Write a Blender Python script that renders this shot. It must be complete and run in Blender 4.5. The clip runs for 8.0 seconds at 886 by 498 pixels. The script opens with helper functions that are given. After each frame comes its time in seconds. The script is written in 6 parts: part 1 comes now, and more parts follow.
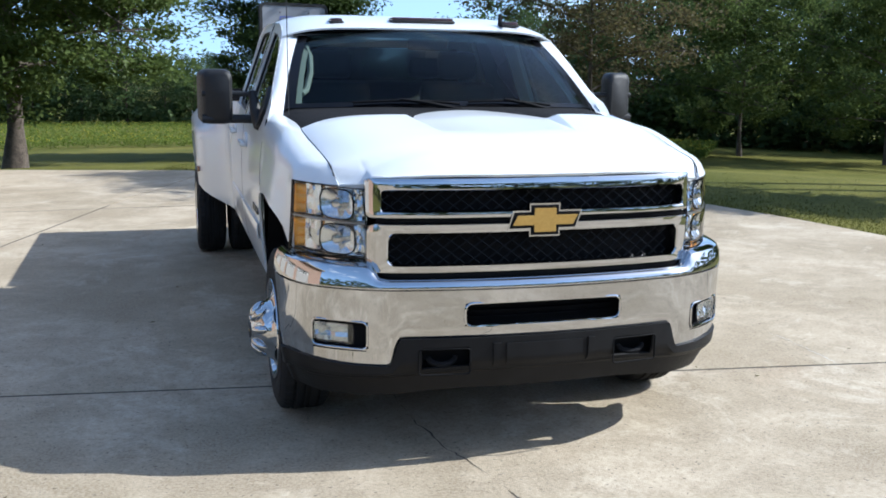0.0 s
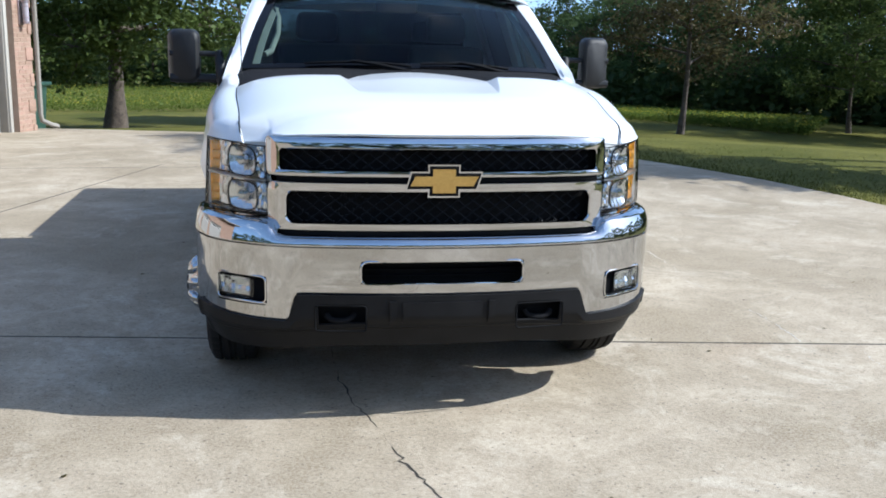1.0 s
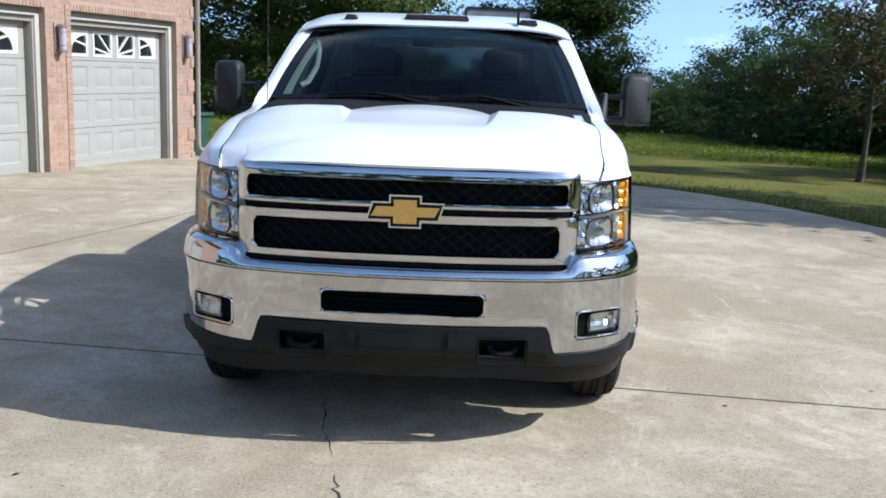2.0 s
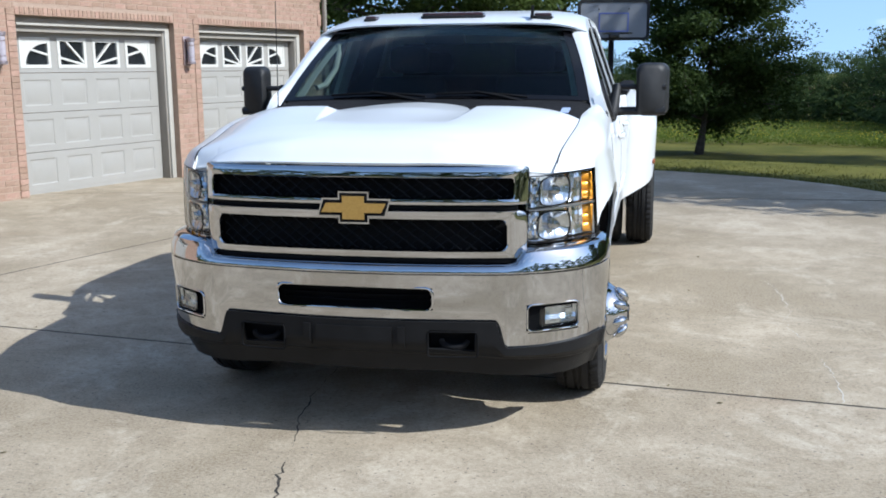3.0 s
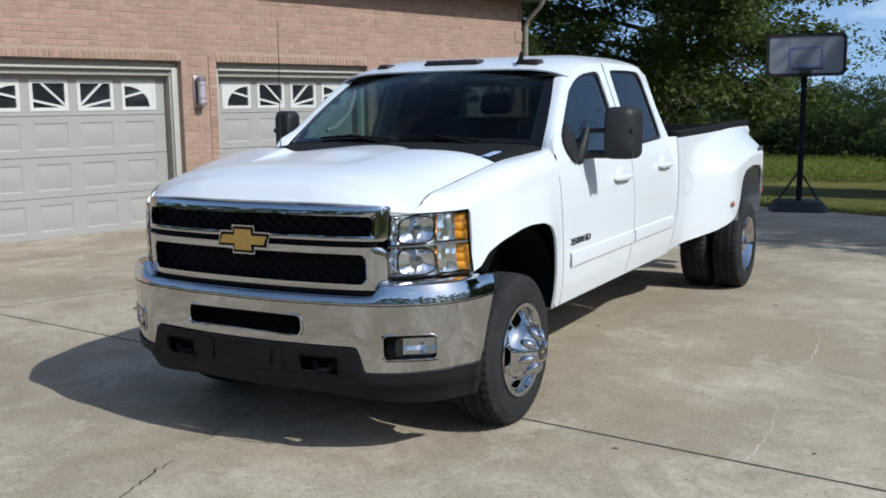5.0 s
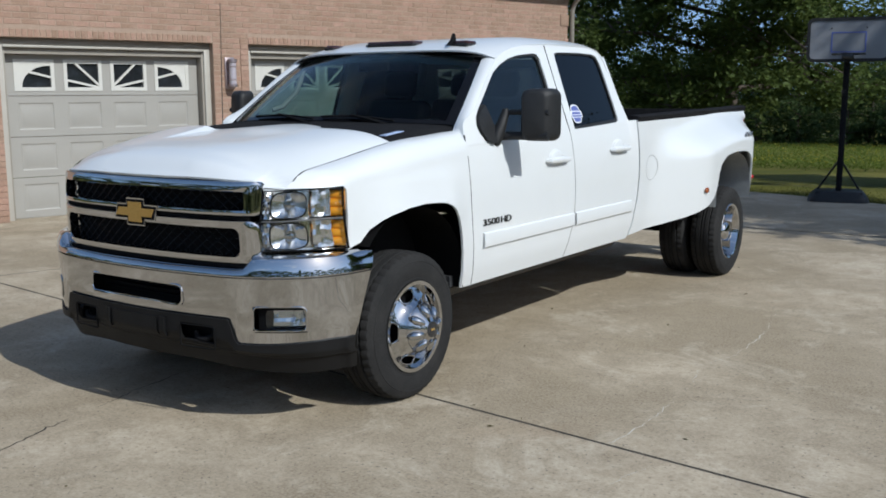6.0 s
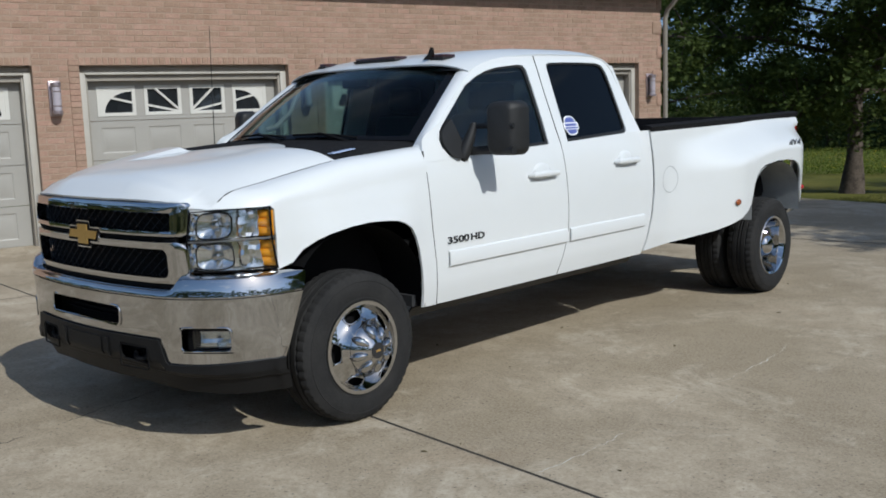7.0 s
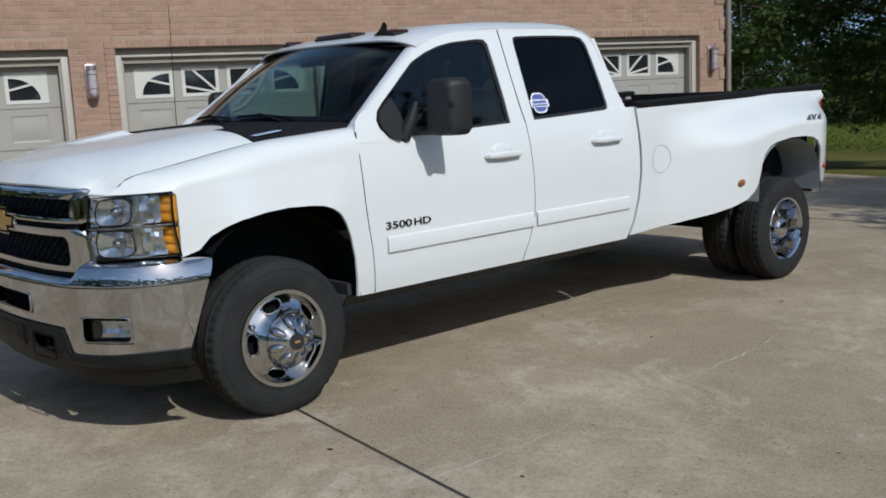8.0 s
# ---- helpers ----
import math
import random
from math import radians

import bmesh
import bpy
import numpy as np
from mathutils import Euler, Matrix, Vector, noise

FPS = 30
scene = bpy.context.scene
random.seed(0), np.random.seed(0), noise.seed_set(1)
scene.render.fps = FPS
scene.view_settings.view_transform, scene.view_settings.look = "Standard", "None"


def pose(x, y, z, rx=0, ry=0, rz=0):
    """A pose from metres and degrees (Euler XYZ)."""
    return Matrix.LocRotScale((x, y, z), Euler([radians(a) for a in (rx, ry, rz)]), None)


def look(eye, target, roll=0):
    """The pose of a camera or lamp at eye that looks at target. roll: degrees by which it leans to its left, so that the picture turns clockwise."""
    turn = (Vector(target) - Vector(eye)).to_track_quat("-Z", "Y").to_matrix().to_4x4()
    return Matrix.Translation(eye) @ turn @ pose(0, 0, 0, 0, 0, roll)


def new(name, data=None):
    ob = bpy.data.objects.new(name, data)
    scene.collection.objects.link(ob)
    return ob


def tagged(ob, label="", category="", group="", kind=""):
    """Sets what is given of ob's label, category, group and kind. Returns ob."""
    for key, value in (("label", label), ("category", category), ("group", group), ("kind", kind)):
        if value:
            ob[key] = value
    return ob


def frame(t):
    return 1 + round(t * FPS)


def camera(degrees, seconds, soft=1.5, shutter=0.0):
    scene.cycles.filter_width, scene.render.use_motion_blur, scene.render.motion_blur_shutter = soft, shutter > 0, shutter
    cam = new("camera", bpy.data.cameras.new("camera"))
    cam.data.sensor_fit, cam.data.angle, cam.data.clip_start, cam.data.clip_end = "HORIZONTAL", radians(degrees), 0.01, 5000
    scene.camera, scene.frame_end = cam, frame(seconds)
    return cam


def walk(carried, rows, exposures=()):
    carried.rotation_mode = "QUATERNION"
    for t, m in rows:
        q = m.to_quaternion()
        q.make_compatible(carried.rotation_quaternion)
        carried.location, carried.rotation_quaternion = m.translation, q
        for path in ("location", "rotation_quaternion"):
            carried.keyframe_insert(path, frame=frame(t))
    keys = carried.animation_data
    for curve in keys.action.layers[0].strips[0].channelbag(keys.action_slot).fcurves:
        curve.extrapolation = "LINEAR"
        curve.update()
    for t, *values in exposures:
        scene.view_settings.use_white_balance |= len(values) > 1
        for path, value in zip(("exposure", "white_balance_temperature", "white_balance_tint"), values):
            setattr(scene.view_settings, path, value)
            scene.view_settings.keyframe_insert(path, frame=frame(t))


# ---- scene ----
cam = camera(48.59, 8.0, soft=1.8)
PATH = [
    (0, (-1.434, -4.522, 1.581), (-0.902, -2.627, 1.223), 0.58),
    (0.5, (-1.033, -4.725, 1.591), (-0.595, -2.819, 1.172), 0.42),
    (1, (-0.610, -4.740, 1.558), (-0.302, -2.809, 1.138), 1.23),
    (1.2, (-0.393, -4.727, 1.579), (-0.186, -2.778, 1.183), 0.26),
    (2.3, (0.524, -4.773, 1.545), (0.366, -2.811, 1.190), 1.93),
    (2.5, (0.716, -4.723, 1.573), (0.478, -2.777, 1.180), 0.83),
    (3, (1.184, -4.718, 1.559), (0.774, -2.794, 1.196), -0.50),
    (3.5, (1.629, -4.645, 1.559), (1.074, -2.761, 1.184), -0.85),
    (4, (2.089, -4.545, 1.578), (1.363, -2.721, 1.197), 0.79),
    (4.5, (2.569, -4.540, 1.602), (1.706, -2.767, 1.272), 0.70),
    (4.7, (2.720, -4.490, 1.602), (1.827, -2.727, 1.295), -0.10),
    (5.8, (3.705, -4.050, 1.561), (2.586, -2.419, 1.262), -0.31),
    (6, (3.867, -3.939, 1.561), (2.750, -2.310, 1.245), -0.31),
    (6.5, (4.202, -3.577, 1.556), (3.040, -1.972, 1.284), -0.42),
    (7, (4.545, -3.228, 1.545), (3.200, -1.775, 1.263), -1.98),
    (7.5, (4.763, -2.850, 1.519), (3.346, -1.464, 1.244), -1.22),
    (8, (4.938, -2.440, 1.513), (3.456, -1.135, 1.195), -2.78),
]
walk(cam, [(t, look(eye, target, roll)) for t, eye, target, roll in PATH],
     [(0, 0.95, 5850, 7), (1.0, 0.86, 5800, 7), (2.5, 0.68, 5800, 7), (3.5, 0.49, 5800, 7), (4.5, 0.24, 5850, 7), (6.0, -0.07, 6050, 6), (7.0, -0.23, 6120, 6), (8.0, -0.34, 6120, 6)])

# ---- world, sun, exposure ----
SUN_DIR = Vector((1.17, -0.22, 1.0)).normalized()
world = bpy.data.worlds.new("sky")
scene.world = world
world.use_nodes = True
wn, wl = world.node_tree.nodes, world.node_tree.links
wn.clear()
sky = wn.new("ShaderNodeTexSky")
sky.sky_type = "NISHITA"
sky.sun_disc = False
sky.sun_elevation = math.asin(SUN_DIR.z)
sky.sun_rotation = math.atan2(SUN_DIR.x, SUN_DIR.y)
sky.air_density, sky.dust_density, sky.ozone_density = 1.0, 0.8, 1.2
w_co = wn.new("ShaderNodeTexCoord")
w_map = wn.new("ShaderNodeMapping")
w_map.inputs["Scale"].default_value = (1.0, 1.0, 3.2)
w_noise = wn.new("ShaderNodeTexNoise")
w_noise.inputs["Scale"].default_value = 3.6
w_noise.inputs["Detail"].default_value = 7.0
w_noise.inputs["Roughness"].default_value = 0.6
w_ramp = wn.new("ShaderNodeValToRGB")
w_ramp.color_ramp.elements[0].position, w_ramp.color_ramp.elements[1].position = 0.56, 0.74
w_mix = wn.new("ShaderNodeMixRGB")
w_mix.inputs["Color2"].default_value = (6.0, 6.3, 6.7, 1)
w_fac = wn.new("ShaderNodeMath")
w_fac.operation = "MULTIPLY"
w_fac.inputs[1].default_value = 0.7
w_bg = wn.new("ShaderNodeBackground")
w_bg.inputs["Strength"].default_value = 0.15
w_out = wn.new("ShaderNodeOutputWorld")
w_lift = wn.new("ShaderNodeVectorMath")
w_lift.operation = "MULTIPLY_ADD"
w_lift.inputs[1].default_value, w_lift.inputs[2].default_value = (1, 1, 0.8), (0, 0, 0.2)
w_norm = wn.new("ShaderNodeVectorMath")
w_norm.operation = "NORMALIZE"
wl.new(w_co.outputs["Generated"], w_lift.inputs[0])
wl.new(w_lift.outputs[0], w_norm.inputs[0])
wl.new(w_norm.outputs[0], sky.inputs["Vector"])
wl.new(w_co.outputs["Generated"], w_map.inputs["Vector"])
wl.new(w_map.outputs["Vector"], w_noise.inputs["Vector"])
wl.new(w_noise.outputs["Fac"], w_ramp.inputs["Fac"])
wl.new(w_ramp.outputs["Color"], w_fac.inputs[0])
wl.new(w_fac.outputs["Value"], w_mix.inputs["Fac"])
wl.new(sky.outputs["Color"], w_mix.inputs["Color1"])
wl.new(w_mix.outputs["Color"], w_bg.inputs["Color"])
wl.new(w_bg.outputs["Background"], w_out.inputs["Surface"])
sun_data = bpy.data.lights.new("sun", "SUN")
sun_data.energy, sun_data.angle, sun_data.color = 4.35, radians(0.55), (1.0, 0.96, 0.90)
sun = new("sun", sun_data)
sun.matrix_world = look(SUN_DIR * 60, (0, 0, 0))


# ---- materials ----
def mat(name, a, b=None, rough=0.5, metal=0.0, scale=6.0, fine=0.0, fine_scale=120.0, bump=0.0, bump_scale=60.0,
        coat=0.0, rough2=None, obj_random=0.0, island=0.0, spec=0.5):
    """A Principled material whose colour wanders between a and b at two scales, with relief."""
    m = bpy.data.materials.new(name)
    m.use_nodes = True
    n, l = m.node_tree.nodes, m.node_tree.links
    p = n["Principled BSDF"]
    p.inputs["Roughness"].default_value, p.inputs["Metallic"].default_value = rough, metal
    p.inputs["Coat Weight"].default_value = coat
    p.inputs["Coat Roughness"].default_value = 0.04
    p.inputs["Specular IOR Level"].default_value = spec
    co = n.new("ShaderNodeTexCoord")
    b = b or a
    big = n.new("ShaderNodeTexNoise")
    big.inputs["Scale"].default_value, big.inputs["Detail"].default_value, big.inputs["Roughness"].default_value = scale, 6.0, 0.62
    l.new(co.outputs["Object"], big.inputs["Vector"])
    ramp = n.new("ShaderNodeValToRGB")
    ramp.color_ramp.elements[0].position, ramp.color_ramp.elements[1].position = 0.32, 0.68
    ramp.color_ramp.elements[0].color, ramp.color_ramp.elements[1].color = (*a, 1), (*b, 1)
    l.new(big.outputs["Fac"], ramp.inputs["Fac"])
    out = ramp.outputs["Color"]
    if fine:
        small = n.new("ShaderNodeTexNoise")
        small.inputs["Scale"].default_value, small.inputs["Detail"].default_value = fine_scale, 3.0
        l.new(co.outputs["Object"], small.inputs["Vector"])
        hsv = n.new("ShaderNodeHueSaturation")
        mr = n.new("ShaderNodeMapRange")
        mr.inputs["From Min"].default_value, mr.inputs["From Max"].default_value = 0.3, 0.7
        mr.inputs["To Min"].default_value, mr.inputs["To Max"].default_value = 1 - fine, 1 + fine
        l.new(small.outputs["Fac"], mr.inputs["Value"])
        l.new(mr.outputs["Result"], hsv.inputs["Value"])
        l.new(out, hsv.inputs["Color"])
        out = hsv.outputs["Color"]
    for amount, node, socket in ((obj_random, "ShaderNodeObjectInfo", "Random"), (island, "ShaderNodeNewGeometry", "Random Per Island")):
        if amount:
            src = n.new(node)
            hsv = n.new("ShaderNodeHueSaturation")
            mr = n.new("ShaderNodeMapRange")
            mr.inputs["To Min"].default_value, mr.inputs["To Max"].default_value = 1 - amount, 1 + amount
            mh = n.new("ShaderNodeMapRange")
            mh.inputs["To Min"].default_value, mh.inputs["To Max"].default_value = 0.5 + amount * 0.05, 0.5 - amount * 0.05
            l.new(src.outputs[socket], mr.inputs["Value"])
            l.new(src.outputs[socket], mh.inputs["Value"])
            l.new(mr.outputs["Result"], hsv.inputs["Value"])
            l.new(mh.outputs["Result"], hsv.inputs["Hue"])
            l.new(out, hsv.inputs["Color"])
            out = hsv.outputs["Color"]
    l.new(out, p.inputs["Base Color"])
    if rough2 is not None:
        mr = n.new("ShaderNodeMapRange")
        mr.inputs["To Min"].default_value, mr.inputs["To Max"].default_value = rough, rough2
        l.new(big.outputs["Fac"], mr.inputs["Value"])
        l.new(mr.outputs["Result"], p.inputs["Roughness"])
    if bump:
        bn = n.new("ShaderNodeTexNoise")
        bn.inputs["Scale"].default_value, bn.inputs["Detail"].default_value = bump_scale, 5.0
        l.new(co.outputs["Object"], bn.inputs["Vector"])
        bp = n.new("ShaderNodeBump")
        bp.inputs["Strength"].default_value, bp.inputs["Distance"].default_value = bump, 0.01
        l.new(bn.outputs["Fac"], bp.inputs["Height"])
        l.new(bp.outputs["Normal"], p.inputs["Normal"])
    return m


def concrete_mat():
    """Old broom-finished concrete: broad stains, mottling, pale worn patches and exposed sand and grit."""
    m = bpy.data.materials.new("concrete")
    m.use_nodes = True
    n, l = m.node_tree.nodes, m.node_tree.links
    p = n["Principled BSDF"]
    p.inputs["Roughness"].default_value = 0.86
    p.inputs["Specular IOR Level"].default_value = 0.15
    co = n.new("ShaderNodeTexCoord")

    def noise_fac(scale, detail, lo, hi, rough=0.6, distort=0.0):
        t = n.new("ShaderNodeTexNoise")
        t.inputs["Scale"].default_value, t.inputs["Detail"].default_value, t.inputs["Roughness"].default_value, t.inputs["Distortion"].default_value = scale, detail, rough, distort
        l.new(co.outputs["Object"], t.inputs["Vector"])
        r = n.new("ShaderNodeMapRange")
        r.inputs["From Min"].default_value, r.inputs["From Max"].default_value = lo, hi
        l.new(t.outputs["Fac"], r.inputs["Value"])
        return r.outputs["Result"], t.outputs["Fac"]

    def mixed(fac, a, b, amount=1.0, mode="MIX"):
        mx = n.new("ShaderNodeMixRGB")
        mx.blend_type = mode
        if amount < 1:
            k = n.new("ShaderNodeMath")
            k.operation = "MULTIPLY"
            k.inputs[1].default_value = amount
            l.new(fac, k.inputs[0])
            fac = k.outputs[0]
        l.new(fac, mx.inputs["Fac"])
        for s, v in (("Color1", a), ("Color2", b)):
            if isinstance(v, tuple):
                mx.inputs[s].default_value = (*v, 1)
            else:
                l.new(v, mx.inputs[s])
        return mx.outputs["Color"]

    stains, _ = noise_fac(0.6, 6, 0.40, 0.60, 0.6, 0.5)
    mottle, _ = noise_fac(3.0, 8, 0.42, 0.62, 0.72, 0.4)
    pale, _ = noise_fac(1.5, 7, 0.53, 0.64, 0.75, 0.7)
    blots, _ = noise_fac(11, 5, 0.56, 0.66, 0.7, 0.5)
    grit, raw = noise_fac(70, 4, 0.42, 0.60, 0.7)
    sand, _ = noise_fac(30, 5, 0.42, 0.60, 0.75)
    pits, _ = noise_fac(46, 2, 0.645, 0.69, 0.5)
    debris, _ = noise_fac(7.5, 3, 0.725, 0.75, 0.65)
    rust, _ = noise_fac(0.9, 4, 0.60, 0.74, 0.6, 0.5)
    c = mixed(stains, (0.256, 0.207, 0.140), (0.428, 0.360, 0.268))
    c = mixed(mottle, c, (0.208, 0.165, 0.112), 0.62)
    c = mixed(pale, c, (0.55, 0.485, 0.385), 0.5)
    c = mixed(blots, c, (0.19, 0.152, 0.098), 0.45)
    c = mixed(rust, c, (0.27, 0.19, 0.12), 0.34)
    c = mixed(sand, c, (0.19, 0.155, 0.104), 0.36)
    c = mixed(grit, c, (0.51, 0.445, 0.345), 0.30)
    c = mixed(debris, c, (0.07, 0.055, 0.04), 0.8)
    c = mixed(pits, c, (0.085, 0.074, 0.060), 0.6)
    l.new(c, p.inputs["Base Color"])
    bp = n.new("ShaderNodeBump")
    bp.inputs["Strength"].default_value, bp.inputs["Distance"].default_value = 0.6, 0.005
    l.new(raw, bp.inputs["Height"])
    l.new(bp.outputs["Normal"], p.inputs["Normal"])
    return m


def leaf_mat(name, a, b, scale=1.2):
    m = bpy.data.materials.new(name)
    m.use_nodes = True
    n, l = m.node_tree.nodes, m.node_tree.links
    n.remove(n["Principled BSDF"])
    geo = n.new("ShaderNodeNewGeometry")
    ramp = n.new("ShaderNodeValToRGB")
    ramp.color_ramp.elements[0].color, ramp.color_ramp.elements[1].color = (*a, 1), (*b, 1)
    l.new(geo.outputs["Random Per Island"], ramp.inputs["Fac"])
    dif, tra, glo = n.new("ShaderNodeBsdfDiffuse"), n.new("ShaderNodeBsdfTranslucent"), n.new("ShaderNodeBsdfGlossy")
    glo.inputs["Roughness"].default_value = 0.5
    glo.inputs["Color"].default_value = (0.5, 0.5, 0.5, 1)
    m1, m2 = n.new("ShaderNodeMixShader"), n.new("ShaderNodeMixShader")
    m1.inputs[0].default_value, m2.inputs[0].default_value = 0.52, 0.015
    l.new(ramp.outputs["Color"], dif.inputs["Color"])
    l.new(ramp.outputs["Color"], tra.inputs["Color"])
    l.new(dif.outputs[0], m1.inputs[1])
    l.new(tra.outputs[0], m1.inputs[2])
    l.new(m1.outputs[0], m2.inputs[1])
    l.new(glo.outputs[0], m2.inputs[2])
    l.new(m2.outputs[0], n["Material Output"].inputs["Surface"])
    return m


def glass_mat(name, tint, rough=0.0, f0=0.045):
    """Thin clear or tinted pane: see-through, with a gloss that grows towards grazing angles."""
    m = bpy.data.materials.new(name)
    m.use_nodes = True
    n, l = m.node_tree.nodes, m.node_tree.links
    n.remove(n["Principled BSDF"])
    tr, gl, fr, mx = n.new("ShaderNodeBsdfTransparent"), n.new("ShaderNodeBsdfGlossy"), n.new("ShaderNodeLayerWeight"), n.new("ShaderNodeMixShader")
    power, gain = n.new("ShaderNodeMath"), n.new("ShaderNodeMath")
    power.operation, gain.operation = "POWER", "MULTIPLY_ADD"
    power.inputs[1].default_value, gain.inputs[1].default_value, gain.inputs[2].default_value = 5.0, 1 - f0, f0
    tr.inputs["Color"].default_value = (*tint, 1)
    gl.inputs["Roughness"].default_value = rough
    fr.inputs["Blend"].default_value = 0.5
    l.new(fr.outputs["Facing"], power.inputs[0])
    l.new(power.outputs[0], gain.inputs[0])
    l.new(gain.outputs[0], mx.inputs[0])
    l.new(tr.outputs[0], mx.inputs[1])
    l.new(gl.outputs[0], mx.inputs[2])
    l.new(mx.outputs[0], n["Material Output"].inputs["Surface"])
    return m


M_CONCRETE = concrete_mat()
M_JOINT = mat("joint_dirt", (0.022, 0.019, 0.015), (0.045, 0.037, 0.028), 0.95, scale=9)
M_GRASS = mat("lawn", (0.062, 0.068, 0.013), (0.128, 0.118, 0.029), 0.95, spec=0.08, scale=0.35, fine=0.35, fine_scale=22, bump=1.0, bump_scale=40)
M_PAINT = mat("white_paint", (0.63, 0.65, 0.66), (0.645, 0.665, 0.675), 0.32, scale=2.0, coat=0.55)
M_CHROME = mat("chrome", (0.55, 0.555, 0.565), (0.51, 0.515, 0.525), 0.02, metal=1.0, scale=3.0, rough2=0.05)
M_BLACK = mat("black_plastic", (0.013, 0.0135, 0.0145), (0.019, 0.0195, 0.0205), 0.5, spec=0.3, scale=14, bump=0.15, bump_scale=600)
M_DAM = mat("grey_black_plastic", (0.0085, 0.0085, 0.009), (0.013, 0.013, 0.0135), 0.5, spec=0.16, scale=8, bump=0.1, bump_scale=500)
M_LINER = mat("bed_liner", (0.010, 0.010, 0.011), (0.016, 0.016, 0.017), 0.85, spec=0.08, scale=20, bump=0.3, bump_scale=300)
M_MESH = mat("gloss_black", (0.0028, 0.0028, 0.003), (0.004, 0.004, 0.0045), 0.3, scale=20, spec=0.12)
# near-black: the shade inside recesses put into colour, also plain black parts
M_VOID = mat("black_and_recess_shade", (0.0045, 0.0045, 0.005), (0.007, 0.007, 0.0075), 0.8, scale=10, spec=0.12)
M_EDGE = mat("black_glass_edge", (0.004, 0.004, 0.005), (0.006, 0.006, 0.007), 0.12, scale=10, spec=0.2)
M_RUBBER = mat("tyre_rubber", (0.013, 0.013, 0.0135), (0.023, 0.0225, 0.022), 0.85, spec=0.25, scale=7, fine=0.2, bump=0.2, bump_scale=200)
M_GOLD = mat("gold_badge", (0.50, 0.31, 0.085), (0.58, 0.37, 0.11), 0.32, metal=0.55, scale=90)
M_AMBER = mat("amber_plastic", (0.90, 0.34, 0.012), (1.0, 0.44, 0.03), 0.22, metal=0.35, scale=40, coat=0.6)
M_MARKER = mat("marker_amber", (0.22, 0.055, 0.015), (0.28, 0.075, 0.02), 0.2, scale=30, coat=0.6)
M_REDLAMP = mat("red_lamp", (0.32, 0.012, 0.012), (0.40, 0.02, 0.015), 0.15, scale=30, coat=0.6)
M_ROOFLAMP = mat("smoked_amber_lamp", (0.030, 0.009, 0.006), (0.045, 0.012, 0.008), 0.15, scale=30, coat=0.6)
M_WELL = mat("wheel_well", (0.24, 0.26, 0.27), (0.34, 0.36, 0.37), 0.7, scale=5, bump=0.2)
M_SEAT = mat("grey_upholstery", (0.016, 0.017, 0.019), (0.024, 0.025, 0.028), 0.85, scale=20, bump=0.2, bump_scale=300)
M_TRIMGREY = mat("grey_cabin_trim", (0.11, 0.12, 0.115), (0.14, 0.15, 0.145), 0.7, scale=9)
M_SILVER = mat("silver_reflector", (0.80, 0.805, 0.81), (0.66, 0.665, 0.67), 0.15, metal=0.95, scale=60, rough2=0.16)
M_STEEL = mat("dull_steel", (0.25, 0.25, 0.26), (0.35, 0.35, 0.36), 0.4, metal=0.9, scale=20)
M_BADGE = mat("dark_badge", (0.045, 0.047, 0.052), (0.06, 0.062, 0.066), 0.25, metal=0.6, scale=40)
M_BLUEDECAL = mat("blue_decal", (0.06, 0.09, 0.30), (0.09, 0.12, 0.36), 0.4, scale=60)
M_WHITEDECAL = mat("white_decal", (0.72, 0.73, 0.76), (0.78, 0.78, 0.80), 0.4, scale=60)
M_BRICK = mat("brick", (0.268, 0.166, 0.118), (0.340, 0.229, 0.170), 0.9, scale=5, fine=0.16, fine_scale=60, bump=0.5, bump_scale=90, obj_random=0.13)
M_BRICK2 = mat("brick_joined", (0.268, 0.166, 0.118), (0.340, 0.229, 0.170), 0.9, scale=5, fine=0.16, fine_scale=60, bump=0.5, bump_scale=90, island=0.13)
M_MORTAR = mat("mortar", (0.30, 0.215, 0.160), (0.35, 0.262, 0.200), 0.95, scale=8, bump=0.4, bump_scale=150)
M_DOOR = mat("almond_door_paint", (0.286, 0.275, 0.250), (0.304, 0.292, 0.266), 0.5, scale=2.5, fine=0.03)
M_DOORTRIM = mat("taupe_trim", (0.22, 0.20, 0.17), (0.26, 0.235, 0.20), 0.6, scale=4)
M_CREAM = mat("cream_window_trim", (0.50, 0.49, 0.455), (0.54, 0.53, 0.49), 0.5, scale=5)
M_ROOF = mat("shingle", (0.21, 0.15, 0.11), (0.33, 0.25, 0.19), 0.9, scale=3, fine=0.3, fine_scale=40, bump=0.5, bump_scale=60, island=0.2)
M_GUTTER = mat("cream_metal", (0.36, 0.34, 0.30), (0.39, 0.37, 0.33), 0.45, scale=4)
M_COPPER = mat("brushed_lamp_metal", (0.33, 0.27, 0.28), (0.42, 0.36, 0.37), 0.38, metal=0.8, scale=20)
M_FROST = mat("frosted_lamp_glass", (0.34, 0.31, 0.345), (0.40, 0.37, 0.40), 0.25, scale=20, coat=0.4)
M_PANE = mat("dark_pane", (0.012, 0.014, 0.016), (0.02, 0.022, 0.025), 0.04, scale=4, coat=0.5)
M_BIN = mat("green_bin", (0.018, 0.05, 0.038), (0.03, 0.07, 0.052), 0.5, scale=8)
M_BOARD = mat("backboard", (0.17, 0.18, 0.20), (0.205, 0.215, 0.235), 0.35, scale=3, coat=0.3)
